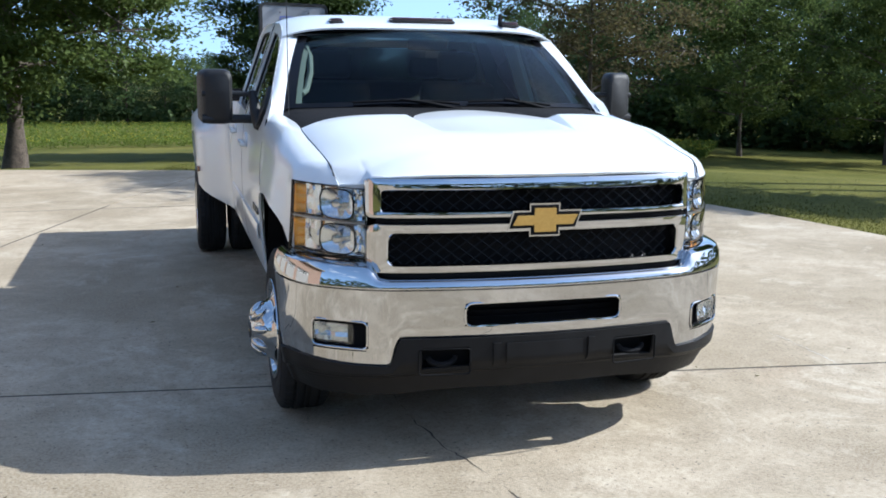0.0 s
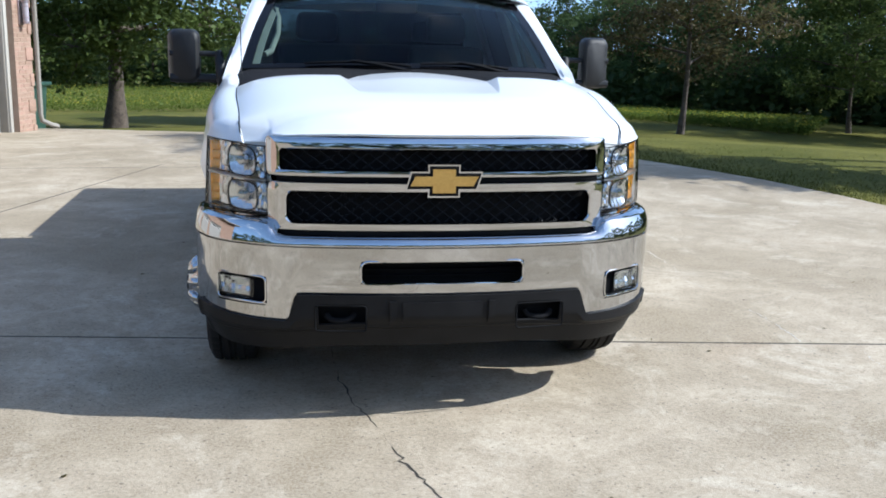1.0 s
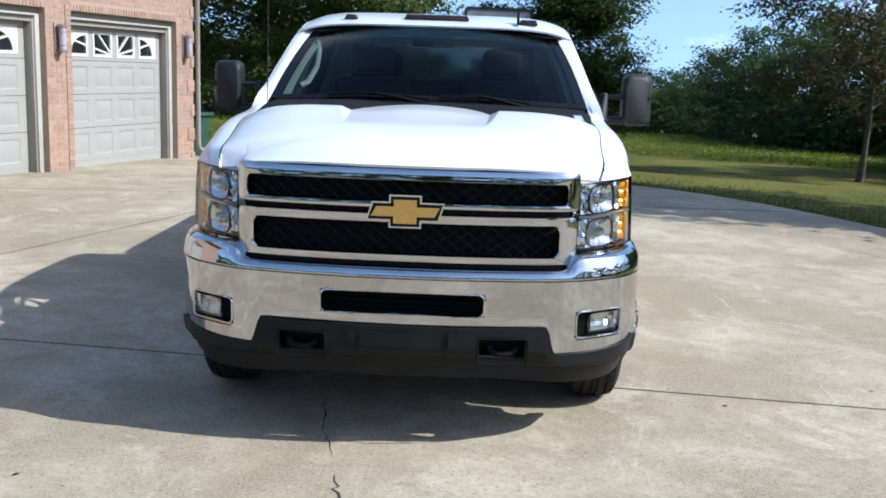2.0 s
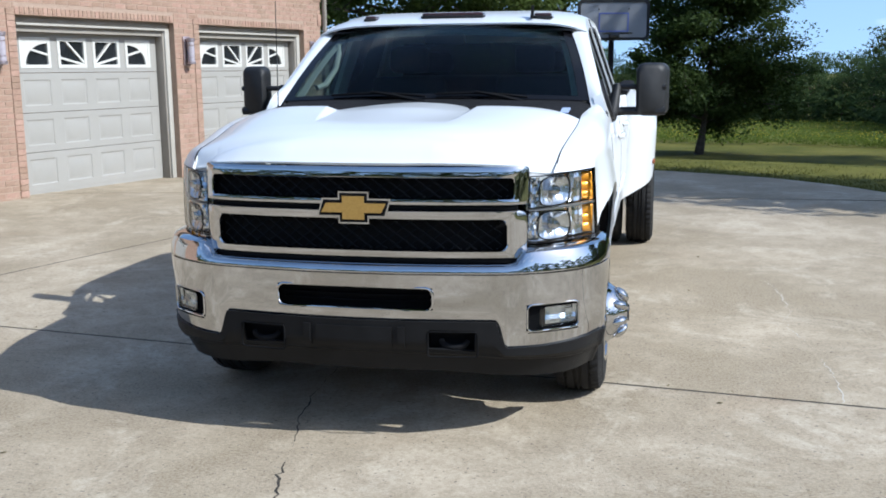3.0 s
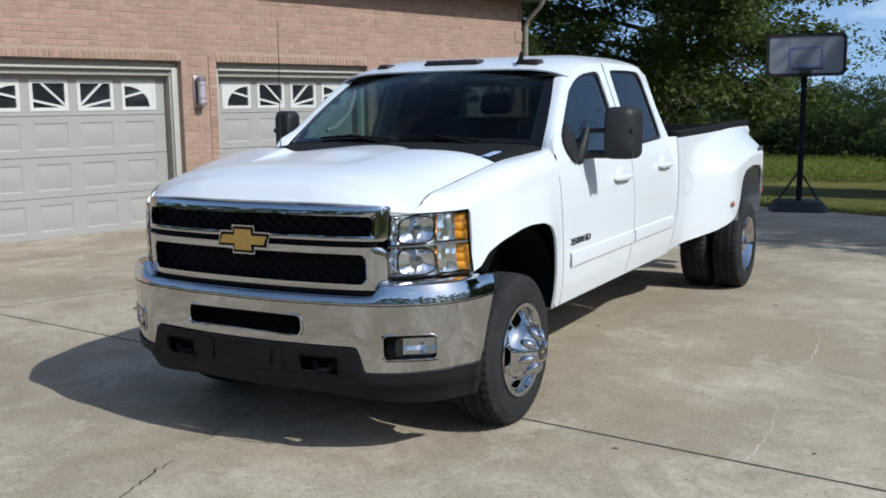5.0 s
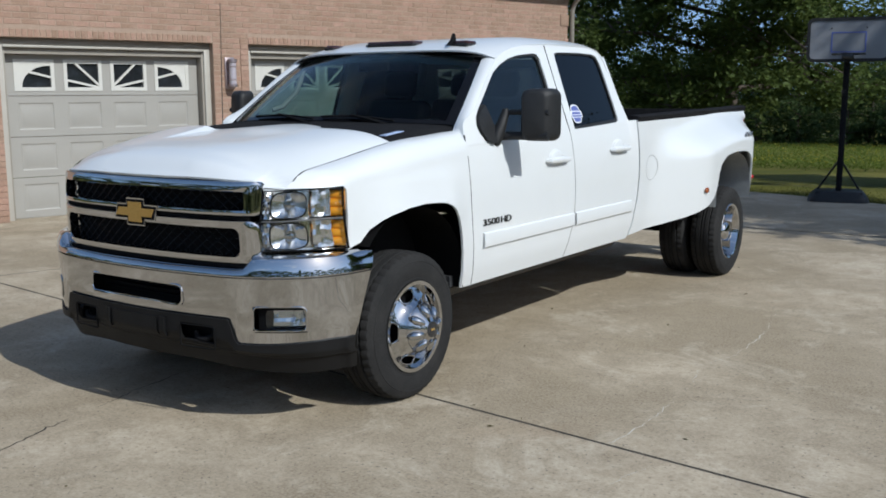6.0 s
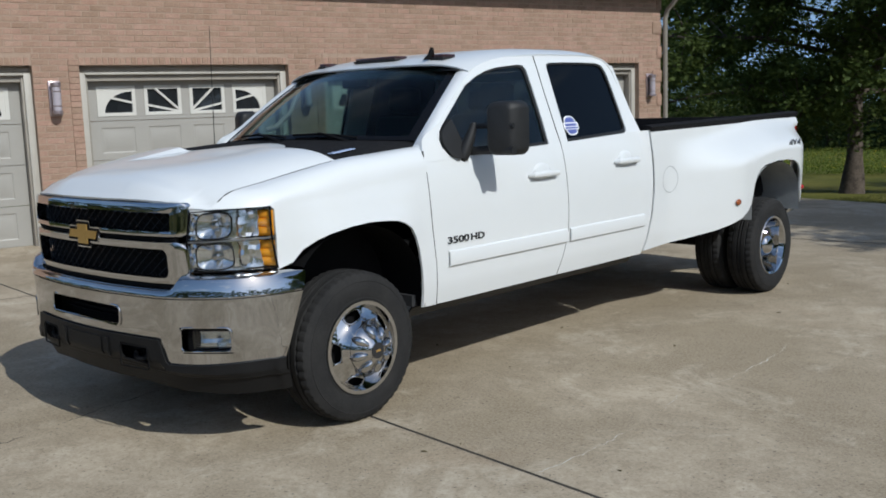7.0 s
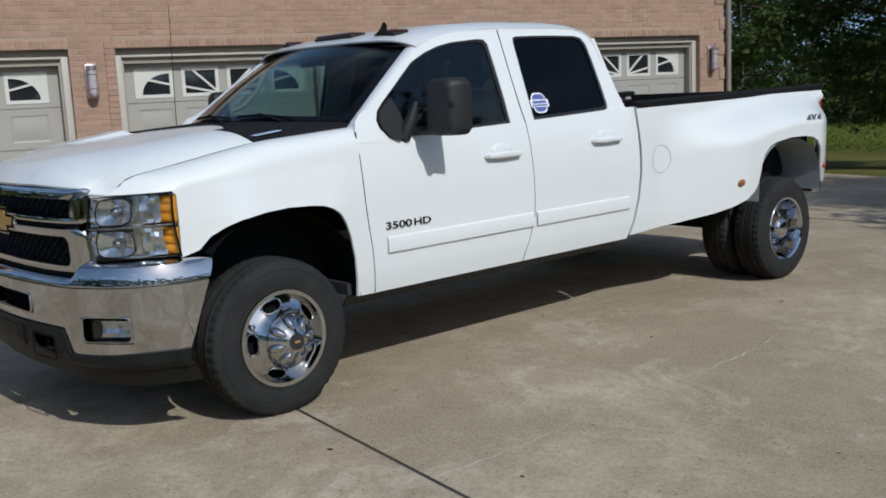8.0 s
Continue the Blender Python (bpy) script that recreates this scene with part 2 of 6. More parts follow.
M_BARK = mat("bark", (0.045, 0.034, 0.026), (0.11, 0.088, 0.070), 0.95, scale=7, fine=0.3, fine_scale=25, bump=1.0, bump_scale=30)
M_LEAF = leaf_mat("oak_leaf", (0.064, 0.094, 0.026), (0.118, 0.158, 0.046))
M_LEAF2 = leaf_mat("pear_leaf", (0.032, 0.055, 0.016), (0.074, 0.108, 0.032))
M_LEAF3 = leaf_mat("wood_leaf", (0.042, 0.070, 0.026), (0.080, 0.118, 0.042))
M_LEAF4 = leaf_mat("dry_leaf", (0.065, 0.055, 0.025), (0.12, 0.105, 0.050))
M_CROP = leaf_mat("crop_leaf", (0.085, 0.125, 0.022), (0.15, 0.19, 0.035))
M_BLOOM = leaf_mat("yellow_bloom", (0.40, 0.34, 0.03), (0.55, 0.46, 0.05))
M_BLADE = leaf_mat("grass_blade", (0.055, 0.066, 0.013), (0.11, 0.108, 0.028))
M_GLASS = glass_mat("windshield_glass", (0.56, 0.72, 0.67), f0=0.018)
M_TINT = glass_mat("tinted_glass", (0.52, 0.60, 0.60), f0=0.05)
M_REARGLASS = glass_mat("rear_glass_tint", (0.07, 0.08, 0.085))
M_PRIVACY = glass_mat("privacy_glass", (0.07, 0.08, 0.09), f0=0.03)
M_LENS = glass_mat("lamp_lens", (0.88, 0.90, 0.91))


# ---- mesh helpers ----
def finish(name, bm, material, angle=35.0):
    me = bpy.data.meshes.new(name)
    bmesh.ops.recalc_face_normals(bm, faces=bm.faces)
    bm.to_mesh(me)
    bm.free()
    me.materials.append(material)
    me.shade_smooth()
    me.set_sharp_from_angle(angle=radians(angle))
    return me


def part(name, bm, material, parent=None, label="", angle=35.0):
    ob = new(name, finish(name, bm, material, angle))
    ob.parent = parent
    return tagged(ob, label)


def empty(name, m=None):
    ob = new(name)
    ob.empty_display_size = 0.2
    if m is not None:
        ob.matrix_world = m
    return ob


def box(bm, x0, x1, y0, y1, z0, z1, bevel=0.0, m=None, seg=2):
    """A box, its edges rounded by bevel, added to bm."""
    r = bmesh.ops.create_cube(bm, size=1.0)
    vs = r["verts"]
    for v in vs:
        v.co = Vector(((x0 + x1) / 2 + v.co.x * (x1 - x0), (y0 + y1) / 2 + v.co.y * (y1 - y0), (z0 + z1) / 2 + v.co.z * (z1 - z0)))
    if bevel:
        es = list({e for v in vs for e in v.link_edges})
        g = bmesh.ops.bevel(bm, geom=es, offset=bevel, segments=seg, profile=0.5, affect="EDGES")
        vs = list({v for f in g["faces"] for v in f.verts} | {v for v in vs if v.is_valid})
    if m is not None:
        bmesh.ops.transform(bm, matrix=m, verts=[v for v in vs if v.is_valid])
    return bm


def boxed(*a, **k):
    return box(bmesh.new(), *a, **k)


def sheet(fn, us, vs, thick=0.0, bm=None, keep=None, core=None):
    """A grid of fn(u, v); thick gives it a body. keep(u, v) tells which cells stay; core(p) is a point inside, away from which the face looks."""
    bm = bm or bmesh.new()
    rows = [[bm.verts.new(fn(u, v)) for v in vs] for u in us]
    faces = []
    for i in range(len(us) - 1):
        for j in range(len(vs) - 1):
            if keep and not keep((us[i] + us[i + 1]) / 2, (vs[j] + vs[j + 1]) / 2):
                continue
            q = [rows[i][j], rows[i + 1][j], rows[i + 1][j + 1], rows[i][j + 1]]
            faces.append(bm.faces.new(q))
    loose = [v for r in rows for v in r if not v.link_faces]
    for v in loose:
        bm.verts.remove(v)
    if thick:
        bmesh.ops.recalc_face_normals(bm, faces=faces)
        if core:
            if sum(f.normal.dot(f.calc_center_median() - core(f.calc_center_median())) * f.calc_area() for f in faces) < 0:
                bmesh.ops.reverse_faces(bm, faces=faces)
        bmesh.ops.solidify(bm, geom=faces, thickness=thick)
    return bm


def steps(a, b, n):
    return [a + (b - a) * i / (n - 1) for i in range(n)]


def lerp_table(table, x):
    return float(np.interp(x, [p[0] for p in table], [p[1] for p in table]))


def smooth(a, b, x):
    t = min(1.0, max(0.0, (x - a) / (b - a)))
    return t * t * (3 - 2 * t)


def tube(bm, pts, radii, n=10, closed_ends=True):
    """A tube through pts with a radius for each."""
    pts = [Vector(p) for p in pts]
    rings, side = [], None
    for i, p in enumerate(pts):
        d = (pts[min(i + 1, len(pts) - 1)] - pts[max(i - 1, 0)]).normalized()
        if side is None:
            side = d.orthogonal().normalized()
        side = (side - d * side.dot(d)).normalized()
        up = d.cross(side)
        r = radii[i] if hasattr(radii, "__len__") else radii
        rings.append([bm.verts.new(p + (side * math.cos(a) + up * math.sin(a)) * r) for a in [2 * math.pi * k / n for k in range(n)]])
    for a, b in zip(rings, rings[1:]):
        for k in range(n):
            bm.faces.new((a[k], a[(k + 1) % n], b[(k + 1) % n], b[k]))
    if closed_ends:
        bm.faces.new(rings[0])
        bm.faces.new(rings[-1])
    return bm


def lathe(profile, n=48, bm=None, skip=None):
    """Turns a profile of (x, r) round the x axis. skip(i, k): cells left out."""
    bm = bm or bmesh.new()
    rings = []
    for x, r in profile:
        if r < 1e-5:
            rings.append([bm.verts.new((x, 0, 0))] * n)
        else:
            rings.append([bm.verts.new((x, r * math.cos(2 * math.pi * k / n), r * math.sin(2 * math.pi * k / n))) for k in range(n)])
    for i in range(len(rings) - 1):
        for k in range(n):
            if skip and skip(i, k):
                continue
            q = []
            for v in (rings[i][k], rings[i][(k + 1) % n], rings[i + 1][(k + 1) % n], rings[i + 1][k]):
                if v not in q:
                    q.append(v)
            if len(q) > 2:
                bm.faces.new(q)
    return bm


def plate(outer, holes, place, depth):
    """A flat plate with holes: outlines in two dimensions, placed by place(a, b) and given a body by the vector depth."""
    from_geo = geometry_tessellate([outer, *holes])
    bm = bmesh.new()
    flat = [p for ring in [outer, *holes] for p in ring]
    front = [bm.verts.new(place(*p)) for p in flat]
    back = [bm.verts.new(Vector(place(*p)) + Vector(depth)) for p in flat]
    for t in from_geo:
        bm.faces.new([front[i] for i in t])
        bm.faces.new([back[i] for i in reversed(t)])
    at = 0
    for ring in [outer, *holes]:
        for k in range(len(ring)):
            i, j = at + k, at + (k + 1) % len(ring)
            bm.faces.new((front[i], front[j], back[j], back[i]))
        at += len(ring)
    return bm


def geometry_tessellate(rings):
    from mathutils import geometry
    return geometry.tessellate_polygon([[Vector((p[0], p[1], 0)) for p in r] for r in rings])


def rounded(x0, x1, y0, y1, r, n=5):
    """A rectangle with rounded corners, as points."""
    out = []
    for cx, cy, a0 in ((x1 - r, y1 - r, 0), (x0 + r, y1 - r, 90), (x0 + r, y0 + r, 180), (x1 - r, y0 + r, 270)):
        out += [(cx + r * math.cos(radians(a0 + 90 * k / (n - 1))), cy + r * math.sin(radians(a0 + 90 * k / (n - 1)))) for k in range(n)]
    return out


def raw_mesh(name, verts, faces, material):
    """A mesh from computed arrays (verts n x 3, quads n x 4)."""
    me = bpy.data.meshes.new(name)
    verts, faces = np.asarray(verts, np.float32), np.asarray(faces, np.int32)
    me.vertices.add(len(verts))
    me.vertices.foreach_set("co", verts.ravel())
    me.loops.add(faces.size)
    me.loops.foreach_set("vertex_index", faces.ravel())
    me.polygons.add(len(faces))
    me.polygons.foreach_set("loop_start", np.arange(0, faces.size, faces.shape[1], dtype=np.int32))
    me.polygons.foreach_set("use_smooth", np.zeros(len(faces), dtype=bool))
    me.update(calc_edges=True)
    me.validate()
    me.materials.append(material)
    return me


# ---- ground ----
FALL = [(0, 0.0), (7, 0.0), (11, -0.08), (13, -0.13), (16, -0.38), (22, -1.0), (28, -1.45), (60, -2.4), (110, -4.2), (300, -9.0), (4000, -30.0)]


def ground_z(x, y):
    r = math.hypot(x + 0.5, y - 1.0)
    return lerp_table(FALL, r)


def make_ground():
    radii = [0, 2, 4, 6, 7, 8, 9, 10, 11, 12, 13, 14.5, 16, 18, 20, 22, 24, 27, 30, 35, 40, 48, 56, 66, 80, 95, 110, 140, 190, 300, 700, 1500, 4000]
    n = 120
    bm = bmesh.new()
    rings = [[bm.verts.new((-0.5, 1.0, -0.035))]]
    for r in radii[1:]:
        ring = []
        for k in range(n):
            a = 2 * math.pi * k / n
            x, y = -0.5 + r * math.cos(a), 1.0 + r * math.sin(a)
            z = lerp_table(FALL, r) - 0.035
            if r > 13:
                z += 0.05 * noise.noise(Vector((x * 0.18, y * 0.18, 0)))
            ring.append(bm.verts.new((x, y, z)))
        rings.append(ring)
    for k in range(n):
        bm.faces.new((rings[0][0], rings[1][k], rings[1][(k + 1) % n]))
    for a, b in zip(rings[1:], rings[2:]):
        for k in range(n):
            bm.faces.new((a[k], b[k], b[(k + 1) % n], a[(k + 1) % n]))
    return tagged(part("ground", bm, M_GRASS, None, "mown dry green lawn falling away from the driveway", 60), kind="structure", category="lawn")


make_ground()

DRIVE = [(8.2, -44), (6.2, -16), (5.85, -6), (5.7, 0), (5.44, 3.6), (5.24, 4.85), (5.0, 6.05), (4.62, 7.25), (4.15, 8.4), (3.6, 9.4), (2.9, 10.2), (1.9, 10.85), (0.8, 11.4),
         (-0.5, 12.0), (-1.8, 12.45), (-3.2, 12.85), (-4.6, 13.4), (-5.2, 14.3), (-9.8, 3.0), (-12, -16), (-16, -44)]
HA, HN = Vector((0.2412, 0.9705, 0)), Vector((-0.9705, 0.2412, 0))
HOUSE = Matrix(((HA.x, HN.x, 0, HN.x * 7.87), (HA.y, HN.y, 0, HN.y * 7.87), (0, 0, 1, 0), (0, 0, 0, 1)))


def drive_z(x, y):
    return ground_z(x, y) * smooth(2.0, 6.0, y)


def make_driveway():
    """Concrete slabs, parted by joints that are real gaps."""
    drive = tagged(empty("driveway"), "weathered beige concrete driveway of large slabs with dark joints", "driveway", kind="structure")
    bm = bmesh.new()
    bm.faces.new([bm.verts.new((x, y, 0)) for x, y in DRIVE])
    cuts = [((0.0, 0.18), (0.118, 1)), ((-0.5, 7.27), (-0.067, 1)), ((-3.02, 4.4), (0.9585, -0.285)), ((0.0, -7.3), (0.09, 1))]
    half = 0.0105
    for (px, py), (nx, ny) in cuts:
        co, no = Vector((px, py, 0)), Vector((nx, ny, 0)).normalized()
        for side in (-half, half):
            bmesh.ops.bisect_plane(bm, geom=bm.verts[:] + bm.edges[:] + bm.faces[:], plane_co=co + no * side, plane_no=no)
        gap = [f for f in bm.faces if all(abs((v.co - co).dot(no)) < half * 1.5 for v in f.verts)]
        bmesh.ops.delete(bm, geom=gap, context="FACES")
    polys = [[v.co.copy() for v in f.verts] for f in bm.faces]
    bm.free()
    for poly in polys:
        b = bmesh.new()
        f = b.faces.new([b.verts.new(p) for p in poly])
        if f.normal.z < 0:
            f.normal_flip()
        # the far slabs fall with the ground
        for k in range(14):
            bmesh.ops.bisect_plane(b, geom=b.verts[:] + b.edges[:] + b.faces[:], plane_co=(0, 7.0 + 0.6 * k, 0), plane_no=(0, 1, 0))
        for v in b.verts:
            v.co.z = drive_z(v.co.x, v.co.y)
        r = bmesh.ops.extrude_face_region(b, geom=b.faces[:])
        bmesh.ops.translate(b, verts=[v for v in r["geom"] if isinstance(v, bmesh.types.BMVert)], vec=(0, 0, -0.1))
        part("concrete_slab", b, M_CONCRETE, drive)
    # dirt at the foot of the joints
    for (px, py), (nx, ny), q0, q1 in ((*cuts[0], -6.5, 5.4), (*cuts[1], -4.0, 4.6), (*cuts[2], -6.0, 3.2)):
        no = Vector((nx, ny, 0)).normalized()
        along = Vector((ny, -nx, 0)).normalized() if ny > 0.5 else Vector((-ny, nx, 0)).normalized()
        at = lambda q, v: Vector((px, py, 0)) + along * q + no * v
        strip = sheet(lambda q, v: (*at(q, v)[:2], drive_z(*at(q, v)[:2]) - 0.001), steps(q0, q1, 40), [-0.0104, 0.0104])
        part("joint_dirt", strip, M_JOINT, drive)
    return drive


make_driveway()


def crack(name, pts, width, material, label, seed):
    """A crack that wanders along pts, with an uneven width."""
    rng = random.Random(seed)
    bm = bmesh.new()
    line = []
    for (x0, y0), (x1, y1) in zip(pts, pts[1:]):
        n = max(3, int(math.hypot(x1 - x0, y1 - y0) / 0.035))
        for k in range(n):
            t = k / n
            line.append((x0 + (x1 - x0) * t + rng.gauss(0, 0.006), y0 + (y1 - y0) * t + rng.gauss(0, 0.007)))
    rows = []
    for i, (x, y) in enumerate(line):
        a, b = line[max(0, i - 1)], line[min(len(line) - 1, i + 1)]
        d = Vector((b[0] - a[0], b[1] - a[1], 0))
        s = Vector((-d.y, d.x, 0)).normalized() * width * max(0.03, rng.uniform(0.0, 0.7) + 1.4 * noise.noise(Vector((x * 3.1, y * 3.1, seed)))) * 0.5
        rows.append((bm.verts.new((x + s.x, y + s.y, 0.0015)), bm.verts.new((x - s.x, y - s.y, 0.0015))))
    for a, b in zip(rows, rows[1:]):
        bm.faces.new((a[0], b[0], b[1], a[1]))
    return tagged(part(name, bm, material, None, label), kind="structure", category="crack")


M_EFFLO = mat("pale_crack_filler", (0.38, 0.345, 0.285), (0.50, 0.465, 0.41), 0.95, scale=20)
crack("crack_front", [(-0.42, 0.19), (-0.40, -0.2), (-0.385, -0.42), (-0.33, -0.76), (-0.275, -0.95), (-0.215, -1.25), (-0.14, -1.53), (-0.05, -1.75), (0.0, -2.1), (0.03, -2.8)], 0.0085, M_JOINT,
      "dark meandering crack in the concrete", 3)
for name, pts in (("crack_side", [(2.10, -0.04), (2.125, 0.25), (2.115, 0.6), (2.095, 0.95), (2.02, 1.28), (2.03, 1.5), (2.09, 1.73), (2.075, 2.42), (2.02, 2.7), (1.98, 3.0)]),
                  ("crack_edge", [(2.37, -0.13), (2.32, -0.35), (2.295, -0.57), (2.30, -0.95)])):
    crack(name, pts, 0.0065, M_EFFLO, "pale filled crack in the concrete", 5)


# ---- the brick garage ----
S0, PITCH, OPEN_W, OPEN_Z, S_END, S_LEFT, EAVE = -2.336, 3.449, 2.885, 2.25, 11.445, -4.7, 3.55
FOOT = -0.24
OPENINGS = [(S0 + i * PITCH, S0 + i * PITCH + OPEN_W) for i in range(4)]


def local(ob):
    ob.matrix_world = HOUSE
    return ob


def make_house():
    house = tagged(local(empty("garage_building")), "pink brick garage with four doors and a shingle roof", "house", kind="structure")
    # masonry core with the openings cut through
    outer = [(S_LEFT, FOOT), (S_LEFT, EAVE), (S_END, EAVE), (S_END, FOOT)]
    for a, b in reversed(OPENINGS):
        outer += [(b, FOOT), (b, OPEN_Z), (a, OPEN_Z), (a, FOOT)]
    part("wall_front", plate(outer, [], lambda s, z: (s, 0.0035, z), (0, 0.25, 0)), M_MORTAR, house)
    bm = boxed(S_END - 0.25, S_END - 0.012, 0.012, 9.0, -0.6, EAVE)
    part("wall_end", bm, M_BRICK2, house)
    bm = boxed(S_LEFT, S_LEFT + 0.25, 0.3, 9.0, 0, EAVE)
    part("wall_left", bm, M_BRICK2, house)
    part("wall_back", boxed(S_LEFT, S_END, 8.8, 9.0, 0, EAVE), M_BRICK2, house)
    part("ceiling", boxed(S_LEFT, S_END, 0.26, 8.8, EAVE - 0.1, EAVE - 0.02), M_DOOR, house)
    # eaves, gutter and roof
    part("soffit", boxed(S_LEFT - 0.4, S_END + 0.42, -0.42, 0.0, EAVE + 0.0, EAVE + 0.03), M_DOORTRIM, house)
    part("fascia", boxed(S_LEFT - 0.4, S_END + 0.42, -0.45, -0.42, EAVE - 0.02, EAVE + 0.17, 0.004), M_GUTTER, house)
    bm = bmesh.new()
    prof = [(-0.45, 0.17), (-0.45, 0.03), (-0.50, 0.02), (-0.545, 0.05), (-0.56, 0.11), (-0.575, 0.17), (-0.565, 0.17), (-0.55, 0.11), (-0.535, 0.06), (-0.50, 0.035), (-0.46, 0.045), (-0.46, 0.17)]
    ends = [[bm.verts.new((s, y, EAVE + z)) for y, z in prof] for s in (S_LEFT - 0.4, S_END + 0.42)]
    for k in range(len(prof)):
        bm.faces.new((ends[0][k], ends[0][(k + 1) % len(prof)], ends[1][(k + 1) % len(prof)], ends[1][k]))
    for e in ends:
        bm.faces.new(e)
    part("gutter", bm, M_GUTTER, house, "cream metal gutter")
    # shingle courses
    run, rise = 4.9, 2.1
    roof = part("roof", plate([(-0.52, EAVE + 0.16), (4.5, EAVE + 0.16 + 5.02 * rise / run), (9.4, EAVE + 0.14)], [], lambda y, z: (S_LEFT - 0.4, y, z), (S_END + 0.82 - S_LEFT, 0, 0)), M_ROOF, house, "brown shingle roof")
    verts, faces = [], []
    rng = random.Random(9)
    for c in range(14):
        y0 = -0.54 + c * 0.15
        s = S_LEFT - 0.4 - rng.random() * 0.3
        while s < S_END + 0.4:
            w = rng.uniform(0.2, 0.36)
            a, b = max(s, S_LEFT - 0.4), min(s + w - 0.008, S_END + 0.42)
            if b > a:
                z = lambda y: EAVE + 0.16 + (y + 0.52) * rise / run
                t = rng.uniform(0.012, 0.022)
                base = len(verts)
                for yy, up in ((y0, 0.004), (y0, t + 0.006), (y0 + 0.17, 0.008), (y0 + 0.17, 0.002)):
                    verts += [(a, yy, z(yy) + up), (b, yy, z(yy) + up)]
                faces += [(base, base + 1, base + 3, base + 2), (base + 2, base + 3, base + 5, base + 4), (base + 0, base + 2, base + 4, base + 6), (base + 1, base + 7, base + 5, base + 3)]
            s += w
    sh = new("shingles", raw_mesh("shingles", verts, faces, M_ROOF))
    sh.parent = house
    tagged(sh, kind="stuff")
    # downpipe at the corner, with an elbow at its foot
    bm = bmesh.new()
    tube(bm, [(S_END + 0.06, -0.50, EAVE + 0.05), (S_END + 0.06, -0.42, EAVE - 0.12), (S_END + 0.06, -0.12, EAVE - 0.36), (S_END + 0.06, -0.06, EAVE - 0.5), (S_END + 0.06, -0.06, 0.14), (S_END + 0.08, -0.07, 0.03), (S_END + 0.22, -0.16, -0.05), (S_END + 0.34, -0.22, -0.09)], 0.042, 8)
    part("downpipe", bm, M_DOORTRIM, house, "taupe metal downpipe with an elbow foot")
    # toothed corner of proud brick blocks
    for k in range(9):
        w = 0.21 if k % 2 else 0.10
        part("quoin", boxed(S_END - w, S_END + 0.012, -0.016, 0.05, FOOT + k * 0.43, FOOT + 0.205 + k * 0.43, 0.004), M_BRICK, house, "proud corner block")
    return house


house = make_house()


